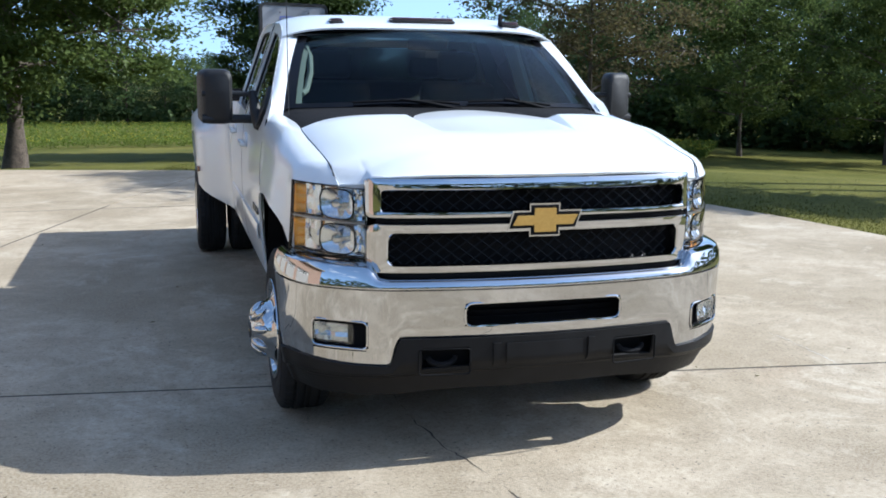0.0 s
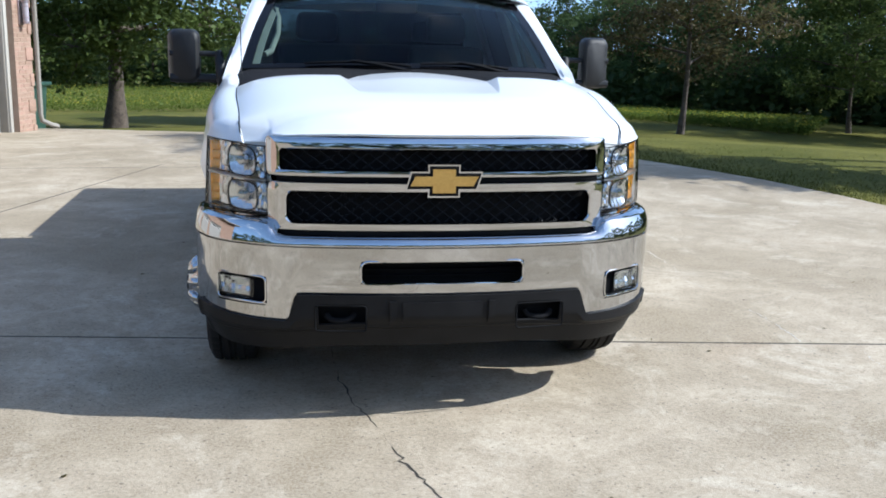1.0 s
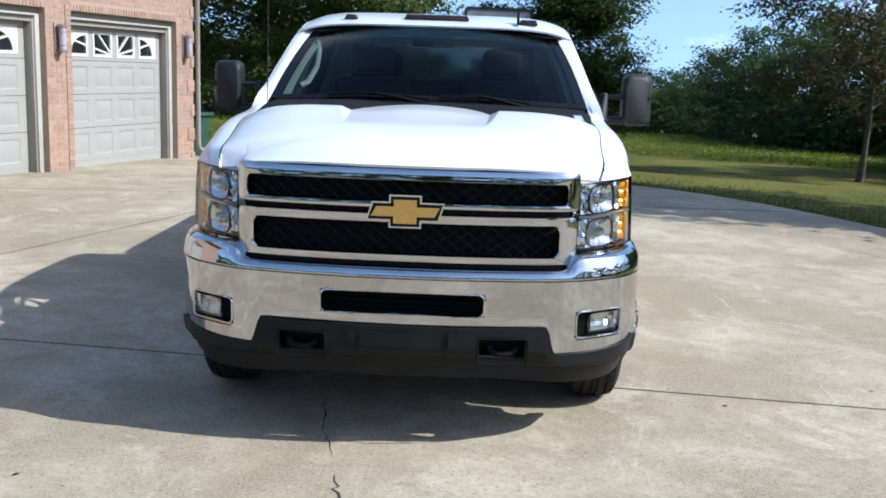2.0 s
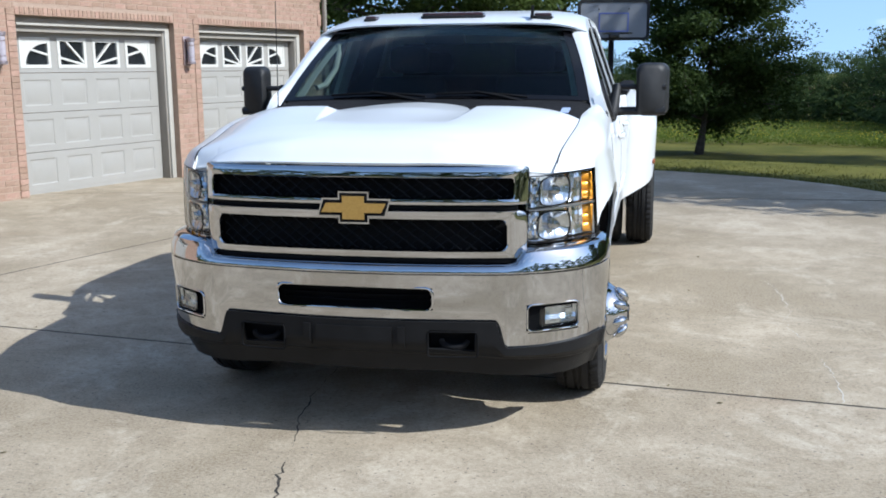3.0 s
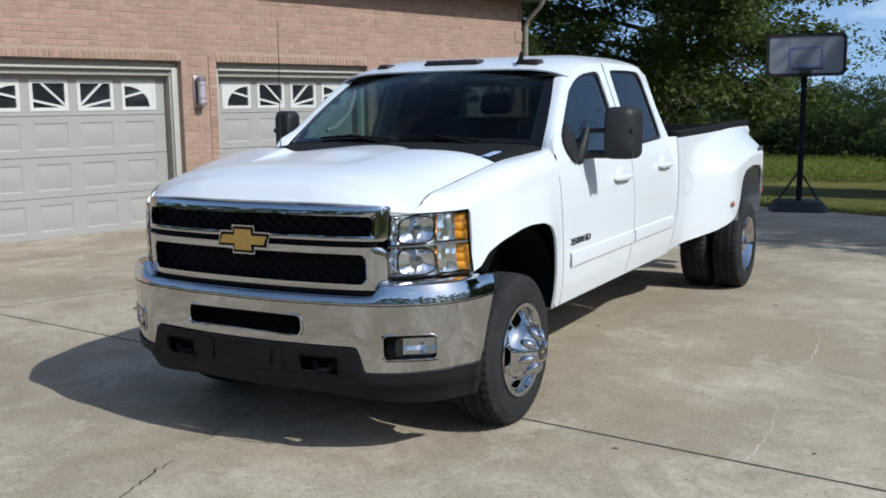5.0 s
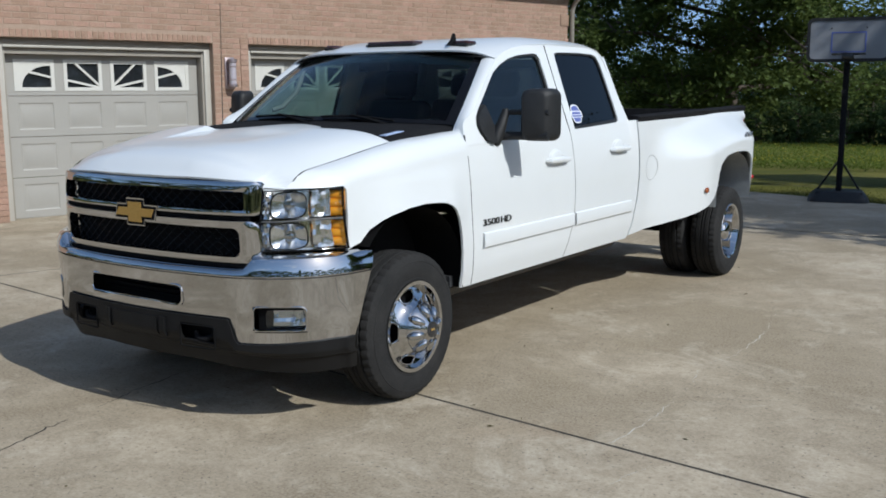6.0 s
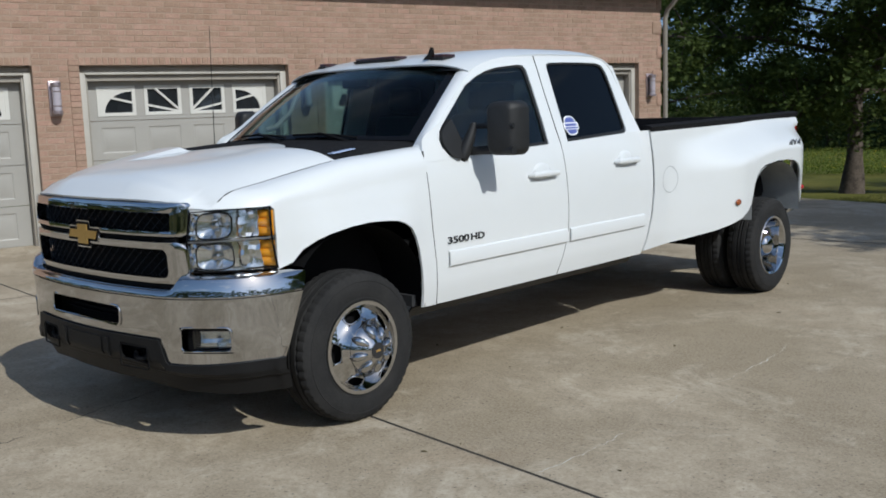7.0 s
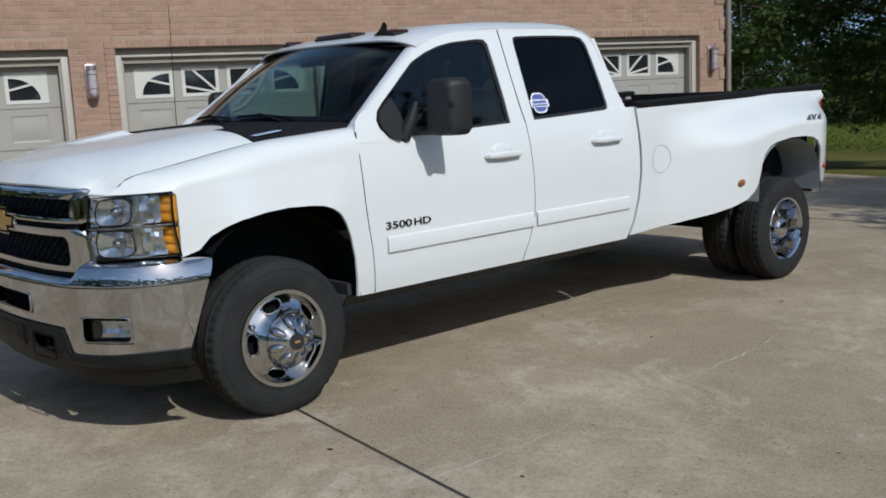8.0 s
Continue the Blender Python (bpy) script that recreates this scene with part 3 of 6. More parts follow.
def garage_door(i, a, b):
    """A sectional door: four rows of four raised panels, the top row glazed with sunburst lights."""
    door = tagged(local(empty("door_%d" % (i + 1))), "closed almond sectional garage door with sunburst lights", "garage door", "garage doors", kind="structure")
    part("head_trim", boxed(a, b, 0.10, 0.22, OPEN_Z - 0.085, OPEN_Z, 0.006), M_DOORTRIM, door, "taupe painted head trim")
    part("head_stop", boxed(a + 0.09, b - 0.09, 0.085, 0.14, OPEN_Z - 0.115, OPEN_Z - 0.086, 0.004), M_GUTTER, door, "pale trim strip")
    for s0, s1, q0, q1 in ((a, a + 0.09, a + 0.091, a + 0.118), (b - 0.09, b, b - 0.118, b - 0.091)):
        part("jamb", boxed(s0, s1, 0.10, 0.22, -0.26, OPEN_Z - 0.086, 0.006), M_GUTTER, door)
        part("jamb_stop", boxed(q0, q1, 0.13, 0.30, -0.26, OPEN_Z - 0.116, 0.004), M_DOORTRIM, door)
    part("head_jamb", boxed(a + 0.119, b - 0.119, 0.142, 0.30, 2.057, OPEN_Z - 0.087), M_DOORTRIM, door)
    x0, x1, top = a + 0.12, b - 0.12, 2.055
    h, w, edge = top / 4, (x1 - x0 - 0.15) / 4, x0 + 0.075
    y = 0.27
    for r in range(4):
        z0 = r * h
        section = part("door_section", plate([(x0, z0 + 0.003), (x1, z0 + 0.003), (x1, z0 + h - 0.004), (x0, z0 + h - 0.004)],
                                             [[(edge + c * w + 0.09, z0 + 0.09), (edge + c * w + w - 0.09, z0 + 0.09), (edge + c * w + w - 0.09, z0 + h - 0.09), (edge + c * w + 0.09, z0 + h - 0.09)] for c in range(4)],
                                             lambda s, z: (s, y, z), (0, 0.045, 0)), M_DOOR, door)
        for c in range(4):
            p0, p1, q0, q1 = edge + c * w + 0.09, edge + c * w + w - 0.09, z0 + 0.09, z0 + h - 0.09
            if r < 3:
                bm = bmesh.new()
                lv = []
                for inset, yy in ((0.0, y + 0.003), (0.014, y + 0.009), (0.03, y + 0.009), (0.055, y + 0.001)):
                    lv.append([bm.verts.new(v) for v in ((p0 + inset, yy, q0 + inset), (p1 - inset, yy, q0 + inset), (p1 - inset, yy, q1 - inset), (p0 + inset, yy, q1 - inset))])
                for m0, m1 in zip(lv, lv[1:]):
                    for k in range(4):
                        bm.faces.new((m0[k], m0[(k + 1) % 4], m1[(k + 1) % 4], m1[k]))
                bm.faces.new(lv[-1])
                part("panel", bm, M_DOOR, section, angle=20)
            else:
                part("pane", boxed(p0 - 0.02, p1 + 0.02, y + 0.02, y + 0.03, q0 - 0.02, q1 + 0.02), M_PANE, section, "dark glass pane")
                fw, fh = p1 - p0 + 0.06, q1 - q0 + 0.06
                ax, az = p0 - 0.03, q0 - 0.03
                t = 0.045
                ring = [(ax, az), (ax + fw, az), (ax + fw, az + fh), (ax, az + fh)]
                hole = [(ax + t, az + t), (ax + fw - t, az + t), (ax + fw - t, az + fh - t), (ax + t, az + fh - t)]
                part("window_frame", plate(ring, [hole], lambda s, z: (s, y - 0.008, z), (0, 0.03, 0)), M_CREAM, section, "cream window frame")
                bm = bmesh.new()
                for ang in ((14, 44) if c in (1, 2) else (20,)):
                    if c in (1, 2):
                        sx = hole[0][0] if c == 2 else hole[1][0]
                        dirx = 1 if c == 2 else -1
                        ex = sx + dirx * (fw - 2 * t)
                        ez = az + t + (fh - 2 * t) * (0.30 if ang == 14 else 1.0)
                        ex = ex if ang == 14 else sx + dirx * (fw - 2 * t) * 0.72
                        z_from = az + t + (0.0 if ang == 14 else 0.03)
                    else:
                        sx = hole[1][0] if c == 0 else hole[0][0]
                        dirx = -1 if c == 0 else 1
                        ex = sx + dirx * (fw - 2 * t) * 0.72
                        z_from, ez = az + t + (fh - 2 * t) * 0.42, az + t + (fh - 2 * t) * 0.66
                    dvec = Vector((ex - sx, 0, ez - z_from))
                    mm = Matrix.Translation((sx, y - 0.004, z_from)) @ Matrix.Rotation(-math.atan2(dvec.z, dvec.x), 4, "Y")
                    box(bm, 0, dvec.length, 0, 0.026, -0.014, 0.014, 0, mm)
                if c in (0, 3):
                    # solid corner outside the arc of the burst
                    near, far = (hole[1][0], hole[0][0]) if c == 0 else (hole[0][0], hole[1][0])
                    wv, hv = abs(far - near), fh - 2 * t
                    sgn = -1 if c == 0 else 1
                    arc = [(near + sgn * wv * (0.02 + 0.86 * math.sin(radians(k))), az + t + hv * 0.90 * math.cos(radians(k))) for k in range(0, 91, 10)]
                    corner = arc + [(far, az + t), (far, az + t + hv), (near, az + t + hv), (near, az + t + hv * 0.90)]
                    bm2 = plate(corner, [], lambda s, z: (s, y - 0.003, z), (0, 0.022, 0))
                    part("corner_fill", bm2, M_CREAM, section)
                part("muntin", bm, M_CREAM, section)
    part("bottom_seal", boxed(x0, x1, y + 0.004, y + 0.04, -0.26, 0.002), M_DOOR, door, "almond bottom edge")
    return door


for i, (a, b) in enumerate(OPENINGS):
    garage_door(i, a, b)


def wall_lamp(s):
    lamp = tagged(local(empty("wall_lamp")), "cylindrical metal and frosted glass lantern on the brick wall", "wall lamp", "wall lamps")
    part("back_plate", boxed(s - 0.075, s + 0.075, -0.03, 0.006, 1.62, 2.06, 0.01), M_COPPER, lamp)
    bm = bmesh.new()
    tube(bm, [(s, -0.10, 1.68), (s, -0.10, 2.0)], 0.052, 16)
    part("glass", bm, M_FROST, lamp, "frosted glass cylinder")
    for z0, z1, r in ((1.645, 1.69, 0.064), (1.985, 2.035, 0.064), (1.74, 1.755, 0.058), (1.92, 1.935, 0.058)):
        bm = bmesh.new()
        tube(bm, [(s, -0.10, z0), (s, -0.10, z0 + 0.006), (s, -0.10, z1 - 0.006), (s, -0.10, z1)], [r - 0.006, r, r, r - 0.006], 16)
        part("band", bm, M_COPPER, lamp)
    for z in (1.665, 2.01):
        part("bracket", boxed(s - 0.012, s + 0.012, -0.06, -0.02, z - 0.012, z + 0.012, 0.003), M_COPPER, lamp)
    return lamp


for a, b in OPENINGS:
    wall_lamp(b + 0.24)

# green wheeled bin behind the corner
wheelie = tagged(local(empty("wheeled_bin")), "dark green plastic wheeled bin beside the wall", "bin")
part("body", sheet(lambda u, v: (S_END + 1.55 + (0.24 + 0.06 * v) * math.copysign(min(1, abs(math.cos(u)) * 1.3), math.cos(u)), 1.0 + (0.27 + 0.06 * v) * math.copysign(min(1, abs(math.sin(u)) * 1.3), math.sin(u)), -0.42 + v * 0.95),
                   steps(0, 2 * math.pi, 25), steps(0, 1, 5), 0.01), M_BIN, wheelie)
part("lid", boxed(S_END + 1.20, S_END + 1.90, 0.62, 1.38, 0.53, 0.60, 0.025), M_BIN, wheelie)
for q in (1.32, 1.78):
    bm = lathe([(-0.03, 0.0), (-0.03, 0.11), (0.03, 0.11), (0.03, 0.0)], 20)
    bmesh.ops.translate(bm, verts=bm.verts, vec=(S_END + q, 1.36, -0.31))
    part("wheel", bm, M_RUBBER, wheelie)


# ---- the pickup truck; its front axle stands over the origin, its nose points to -y ----
truck = tagged(empty("pickup_truck"), "white four-door heavy-duty pickup truck with dual rear wheels and chrome bumper", "truck")
CORE = lambda p: Vector((0.0, p.y, 0.85))
SIDE = [(0.42, 0.915), (0.50, 0.950), (0.60, 0.972), (0.72, 0.984), (0.85, 0.990), (1.00, 0.992), (1.12, 0.986), (1.22, 0.974), (1.30, 0.958), (1.36, 0.944)]
SEAM = [(-0.695, 0.793, 1.134), (-0.68, 0.799, 1.156), (-0.66, 0.8045, 1.1745), (-0.63, 0.8075, 1.1965), (-0.60, 0.809, 1.208), (-0.55, 0.8115, 1.2175), (-0.50, 0.8135, 1.226), (-0.40, 0.820, 1.244), (-0.3, 0.829, 1.2635), (-0.2, 0.8385, 1.283), (-0.1, 0.844, 1.300), (0.0, 0.845, 1.315), (0.1, 0.843, 1.324), (0.2, 0.843, 1.330), (0.3, 0.848, 1.336), (0.4, 0.857, 1.343), (0.56, 0.862, 1.352)]
B_LINE = [(0.49, 1.692), (0.6, 1.730), (0.75, 1.776), (0.88, 1.780), (1.05, 1.772), (1.2, 1.762), (1.36, 1.750)]
A_LINE = [(0.49, 0.590), (0.73, 0.566), (0.85, 0.546), (0.97, 0.532), (1.12, 0.525), (1.24, 0.523), (1.36, 0.526), (1.45, 0.545)]
ARCH = [(-0.47, 0.84), (-0.386, 0.862), (-0.33, 0.918), (-0.26, 0.953), (-0.19, 0.975), (-0.06, 0.997), (0.07, 1.005), (0.2, 0.999), (0.267, 0.99), (0.32, 0.972), (0.368, 0.942),
        (0.40, 0.895), (0.425, 0.82), (0.440, 0.70), (0.447, 0.59), (0.450, 0.50), (0.56, 0.495)]
REAR = [(2.745, 0.515), (3.0, 0.53), (3.2, 0.545), (3.45, 0.58), (3.6, 0.612), (3.75, 0.655), (3.83, 0.70), (3.87, 0.745), (3.89, 0.81), (3.91, 0.89), (3.945, 0.960), (4.005, 1.005), (4.09, 1.032), (4.3, 1.052),
        (4.51, 1.049), (4.63, 1.036), (4.70, 1.005), (4.745, 0.955), (4.765, 0.87), (4.772, 0.79), (4.785, 0.72), (4.82, 0.68), (4.88, 0.668), (5.0, 0.685), (5.18, 0.71)]


def tab3(table, y):
    ys = [p[0] for p in table]
    return float(np.interp(y, ys, [p[1] for p in table])), float(np.interp(y, ys, [p[2] for p in table]))


def side_x(y, z):
    """Half width of the body at y along it and z above the ground."""
    if y < 2.73:
        x = lerp_table(SIDE, z)
        if y < 0.56:
            d = math.hypot(max(0.0, abs(y - 0.03) - 0.30), max(0.0, z - 0.72))
            x += 0.032 * math.exp(-((d - 0.16) / 0.20) ** 2) * smooth(0.56, 0.28, y) * smooth(-0.42, -0.15, y)
            x -= 0.036 * smooth(0.0, -0.47, y) ** 1.3
        return x
    x = float(np.interp(z, [0.5, 0.62, 0.8, 1.0, 1.2, 1.33, 1.38], [0.955, 0.975, 0.99, 0.998, 0.998, 0.99, 0.98]))
    along = smooth(2.95, 3.78, y) * (1 - 0.62 * smooth(4.72, 5.2, y))
    crest = 1.20 + 0.10 * smooth(3.4, 4.5, y)
    up = smooth(crest + 0.10, crest - 0.17, z)
    return x + 0.222 * along * up


def mirrored(fn, *a):
    return [fn(s, *a) for s in (1, -1)]


def fender(s):
    ys = sorted({*[p[0] for p in ARCH[1:]], *steps(-0.47, 0.553, 34)})

    def place(y, v):
        t = (y + 0.47) / 1.023
        pull = (1 - min(1.0, t * 1.6)) ** 2
        lo, sh = lerp_table(ARCH, y), (tab3(SEAM, y)[1] - 0.060 - 0.075 * smooth(-0.44, -0.05, y)) * (1 - pull) + 1.139 * pull
        if v <= 0.65:
            z = lo + (sh - lo) * v / 0.65
            return (s * side_x(y, z), y + (lerp_table(A_LINE, z) - 0.004 - 0.553) * smooth(0.25, 0.553, y), z)
        a = (v - 0.65) / 0.35 * math.pi / 2
        xs_ = tab3(SEAM, y - 0.225 * pull)[0] + 0.0025
        x0 = side_x(y, sh)
        x = xs_ + (x0 - xs_) * math.cos(a) ** 0.8
        # the front edge follows the head of the lamp
        yy = y + (lerp_table(A_LINE, sh) - 0.004 - 0.553) * smooth(0.25, 0.553, y) + (-0.757 + 0.276 * min(1.0, max(0.0, (x - 0.704) / 0.246)) ** 1.7 + 0.462) * pull
        z = sh + (tab3(SEAM, y - 0.225 * pull)[1] - sh) * math.sin(a) ** 0.9
        return (s * x, yy, z)

    part("fender", sheet(place, ys, steps(0, 1, 24), 0.012, core=CORE), M_PAINT, truck, "white front fender", 50)
    # wheel house liner, its deep shade put into a near-black colour
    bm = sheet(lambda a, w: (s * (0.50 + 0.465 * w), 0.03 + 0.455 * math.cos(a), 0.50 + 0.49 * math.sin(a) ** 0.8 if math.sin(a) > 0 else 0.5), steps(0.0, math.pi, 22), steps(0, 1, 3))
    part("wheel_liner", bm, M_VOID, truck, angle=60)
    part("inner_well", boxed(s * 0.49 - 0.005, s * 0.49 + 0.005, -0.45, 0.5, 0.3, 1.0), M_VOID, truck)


mirrored(fender)


def hood_z(x, y):
    xs_, zs_ = tab3(SEAM, max(-0.695, y))
    # crest line of the hood; a trough runs along the inside of each crease
    zc = float(np.interp(y, [-0.90, -0.87, -0.84, -0.78, -0.68, -0.55, -0.45, -0.35, -0.25, -0.1, 0.03, 0.2], [1.181, 1.219, 1.242, 1.270, 1.298, 1.319, 1.331, 1.344, 1.358, 1.381, 1.387, 1.393]))
    q = min(1.0, abs(x) / xs_)
    z = zc + (zs_ - zc) * q ** (3.0 + 3.4 * smooth(-0.75, -0.2, y))
    crease = float(np.interp(y, [-0.5, -0.35, -0.2, -0.1], [0.302, 0.334, 0.358, 0.374]))
    k = max(0.0, min(1.0, (y + 0.48) / 0.38))
    ramp = max(0.0, min(1.0, (crease - abs(x)) / (0.006 + 0.040 * k)))
    return z - 0.024 * k * ramp * (0.30 + 0.70 * smooth(0.0, crease - 0.05, abs(x)) ** 1.2)


def hood_rear(x):
    return float(np.interp(abs(x), [0, 0.12, 0.22, 0.29, 0.335, 0.376, 0.55, 0.709, 0.813, 0.86], [0.245, 0.235, 0.20, 0.09, -0.07, -0.098, -0.062, -0.027, -0.011, 0.0]))


def hood_front(x):
    return float(np.interp(abs(x), [0, 0.2, 0.4, 0.55, 0.65, 0.70, 0.75, 0.803], [-0.897, -0.892, -0.872, -0.846, -0.812, -0.775, -0.735, -0.690]))


def hood_place(u, v):
    # u across from seam to seam, v from nose to rear
    au = abs(u)
    front, rear = hood_front(au * 0.803), hood_rear(au * 0.845)
    y = front + (rear - front) * v
    x = u * tab3(SEAM, y)[0]
    z = hood_z(x, y)
    nose = 1.182 - 0.024 * au ** 2 - 0.032 * smooth(0.853, 0.874, au)
    z = nose + (z - nose) * smooth(-0.02, 0.10, v) ** 0.6
    return (x, y, z)


hood_u = [*steps(0.0, 0.28, 8), *steps(0.29, 0.47, 40), *steps(0.49, 0.83, 12), 0.845, 0.853, 0.86, 0.867, 0.874, 0.89, 0.91, 0.93, 0.95, 0.965, 0.98, 0.99, 1]
bm = sheet(hood_place, [-u for u in reversed(hood_u[1:])] + hood_u, [0, 0.012, 0.03, 0.05, 0.08, 0.11, *steps(0.15, 1, 30)], 0.012, core=CORE)
part("hood", bm, M_PAINT, truck, "white hood with a crease on either side of its centre", 40)


def cowl_place(u, v):
    x = u * 0.868
    y0, y1 = hood_rear(x) - 0.06, 0.40 + 0.21 * abs(u) ** 2.2
    z0 = hood_z(x, y0) - 0.022 - 0.012 * smooth(0.97, 1.0, abs(u))
    z1 = 1.402 - 0.024 * u * u - 0.016 * smooth(0.93, 1.0, abs(u))
    return (x, y0 + (y1 - y0) * v, z0 + (z1 - z0) * v ** 0.75)


bm = sheet(cowl_place, steps(-1, 1, 61), steps(0, 1, 20), 0.01, core=CORE)
part("cowl", bm, M_LINER, truck, "black plastic cowl", 40)
for s in (1, -1):
    # near-black tube stands in for the shade in the hood gap
    bm = bmesh.new()
    tube(bm, [(s * (x + 0.002), y, hood_z(x, y) - 0.0012) for x, y in [(tab3(SEAM, q)[0], q) for q in steps(-0.694, -0.02, 40)]], [0.0040 - 0.0018 * min(1.0, k / 14) for k in range(40)], 6)
    part("hood_gap_shade", bm, M_VOID, truck, "near-black strip for the shade in the hood gap")
    lip = lambda u, v: Vector(hood_place(s * u, 0.0)) + Vector((0, 0.004 + 0.014 * v, 0.004 - 0.058 * v))
    part("hood_lip", sheet(lip, steps(0.80, 1.0, 9), steps(0, 1, 5), 0.006), M_PAINT, truck, "white edge of the hood over the lamp", 50)
# solid near-black block: the shade under the hood put into colour
part("engine_bay_block", boxed(-0.66, 0.66, -0.62, 0.5, 0.55, 1.08), M_VOID, truck)


# windshield, roof and cab
def shield(u, v):
    xb, yb, zb = u * 0.848, 0.37 + 0.205 * abs(u) ** 2.2, 1.402 - 0.02 * u * u
    xt, yt, zt = u * 0.692, 1.01 + 0.105 * u * u, 1.818 - 0.036 * u * u
    b = 0.03 * math.sin(math.pi * v) * (1 - 0.7 * u * u)
    return Vector((xb + (xt - xb) * v + 0.012 * u * math.sin(math.pi * v), yb + (yt - yb) * v - b, zb + (zt - zb) * v + b * 0.6))


part("windshield", sheet(shield, steps(-0.97, 0.97, 21), steps(0.05, 0.98, 12)), M_GLASS, truck, "green-tinted windshield", 60).visible_shadow = False
edge_u = [-1.0, -0.995, -0.985, -0.968, -0.945, *steps(-0.92, 0.92, 19), 0.945, 0.968, 0.985, 0.995, 1.0]
bm = sheet(lambda u, v: shield(u, v) + Vector((0, -0.001, 0.001)), edge_u, [0, 0.02, 0.05, 0.1, 0.3, 0.5, 0.7, 0.9, 0.975, 0.99, 1.0], 0.004, keep=lambda u, v: abs(u) > 0.945 or v < 0.05 or v > 0.975)
part("windshield_surround", bm, M_EDGE, truck, "black band round the windshield")
part("sun_band", sheet(lambda u, v: shield(u, v) + Vector((0, 0.006, -0.004)), steps(-0.96, 0.96, 15), steps(0.80, 0.96, 3)), glass_mat("sun_band_tint", (0.34, 0.42, 0.48)), truck, "dark tint band", 60).visible_shadow = False

ROOF = [(0.98, 1.812), (1.06, 1.838), (1.2, 1.866), (1.45, 1.900), (1.8, 1.920), (2.25, 1.922), (2.42, 1.914), (2.50, 1.898), (2.555, 1.866), (2.59, 1.81)]
SILL = lambda y: 1.262 + 0.034 * (y - 0.6)


def cab_x(z):
    return 0.966 - 0.355 * (z - 1.30)


def roof_place(y, u):
    zc = lerp_table(ROOF, y)
    w = cab_x(zc - 0.06) - 0.004
    z = zc - 0.055 * abs(u) ** 6
    yy = y + 0.10 * u * u * smooth(1.5, 1.0, y)
    return (w * math.copysign(abs(u) ** 0.92, u), yy, z)


part("roof", sheet(roof_place, [p[0] for p in ROOF] + [], [*steps(-1, -0.7, 12), *steps(-0.65, 0.65, 15), *steps(0.7, 1, 12)], 0.01, core=CORE), M_PAINT, truck, "white cab roof", 50)

WIN_F = [(0.78, 1.272), (0.72, 1.295), (0.682, 1.34), (0.675, 1.38), (0.695, 1.425), (0.735, 1.462), (0.805, 1.515), (0.905, 1.592), (1.01, 1.672), (1.12, 1.722), (1.23, 1.758), (1.34, 1.779), (1.46, 1.790), (1.55, 1.797), (1.60, 1.793), (1.622, 1.765), (1.628, 1.65), (1.631, 1.45), (1.632, 1.312)]
WIN_R = [(1.830, 1.315), (1.828, 1.45), (1.832, 1.61), (1.836, 1.775), (1.845, 1.803), (1.875, 1.812), (2.05, 1.817), (2.25, 1.818), (2.42, 1.815), (2.475, 1.80), (2.505, 1.76), (2.522, 1.65), (2.535, 1.50), (2.542, 1.385), (2.535, 1.355), (2.50, 1.344)]
CAB = [(0.527, 1.270), (0.528, 1.34), (0.545, 1.385), (0.575, 1.412), (0.64, 1.438), (0.70, 1.465), (0.79, 1.535), (0.90, 1.622), (1.02, 1.710), (1.10, 1.757), (1.2, 1.798), (1.3, 1.822), (1.45, 1.842), (1.8, 1.856), (2.25, 1.858), (2.45, 1.852), (2.53, 1.835), (2.57, 1.79), (2.61, 1.68), (2.655, 1.54), (2.70, 1.40), (2.72, 1.34), (2.72, 1.332)]
PILLAR = [(1.285, 0.540), (1.33, 0.540), (1.385, 0.56), (1.412, 0.585), (1.438, 0.64), (1.465, 0.70), (1.535, 0.79), (1.622, 0.90), (1.710, 1.02), (1.757, 1.10), (1.80, 1.21)]



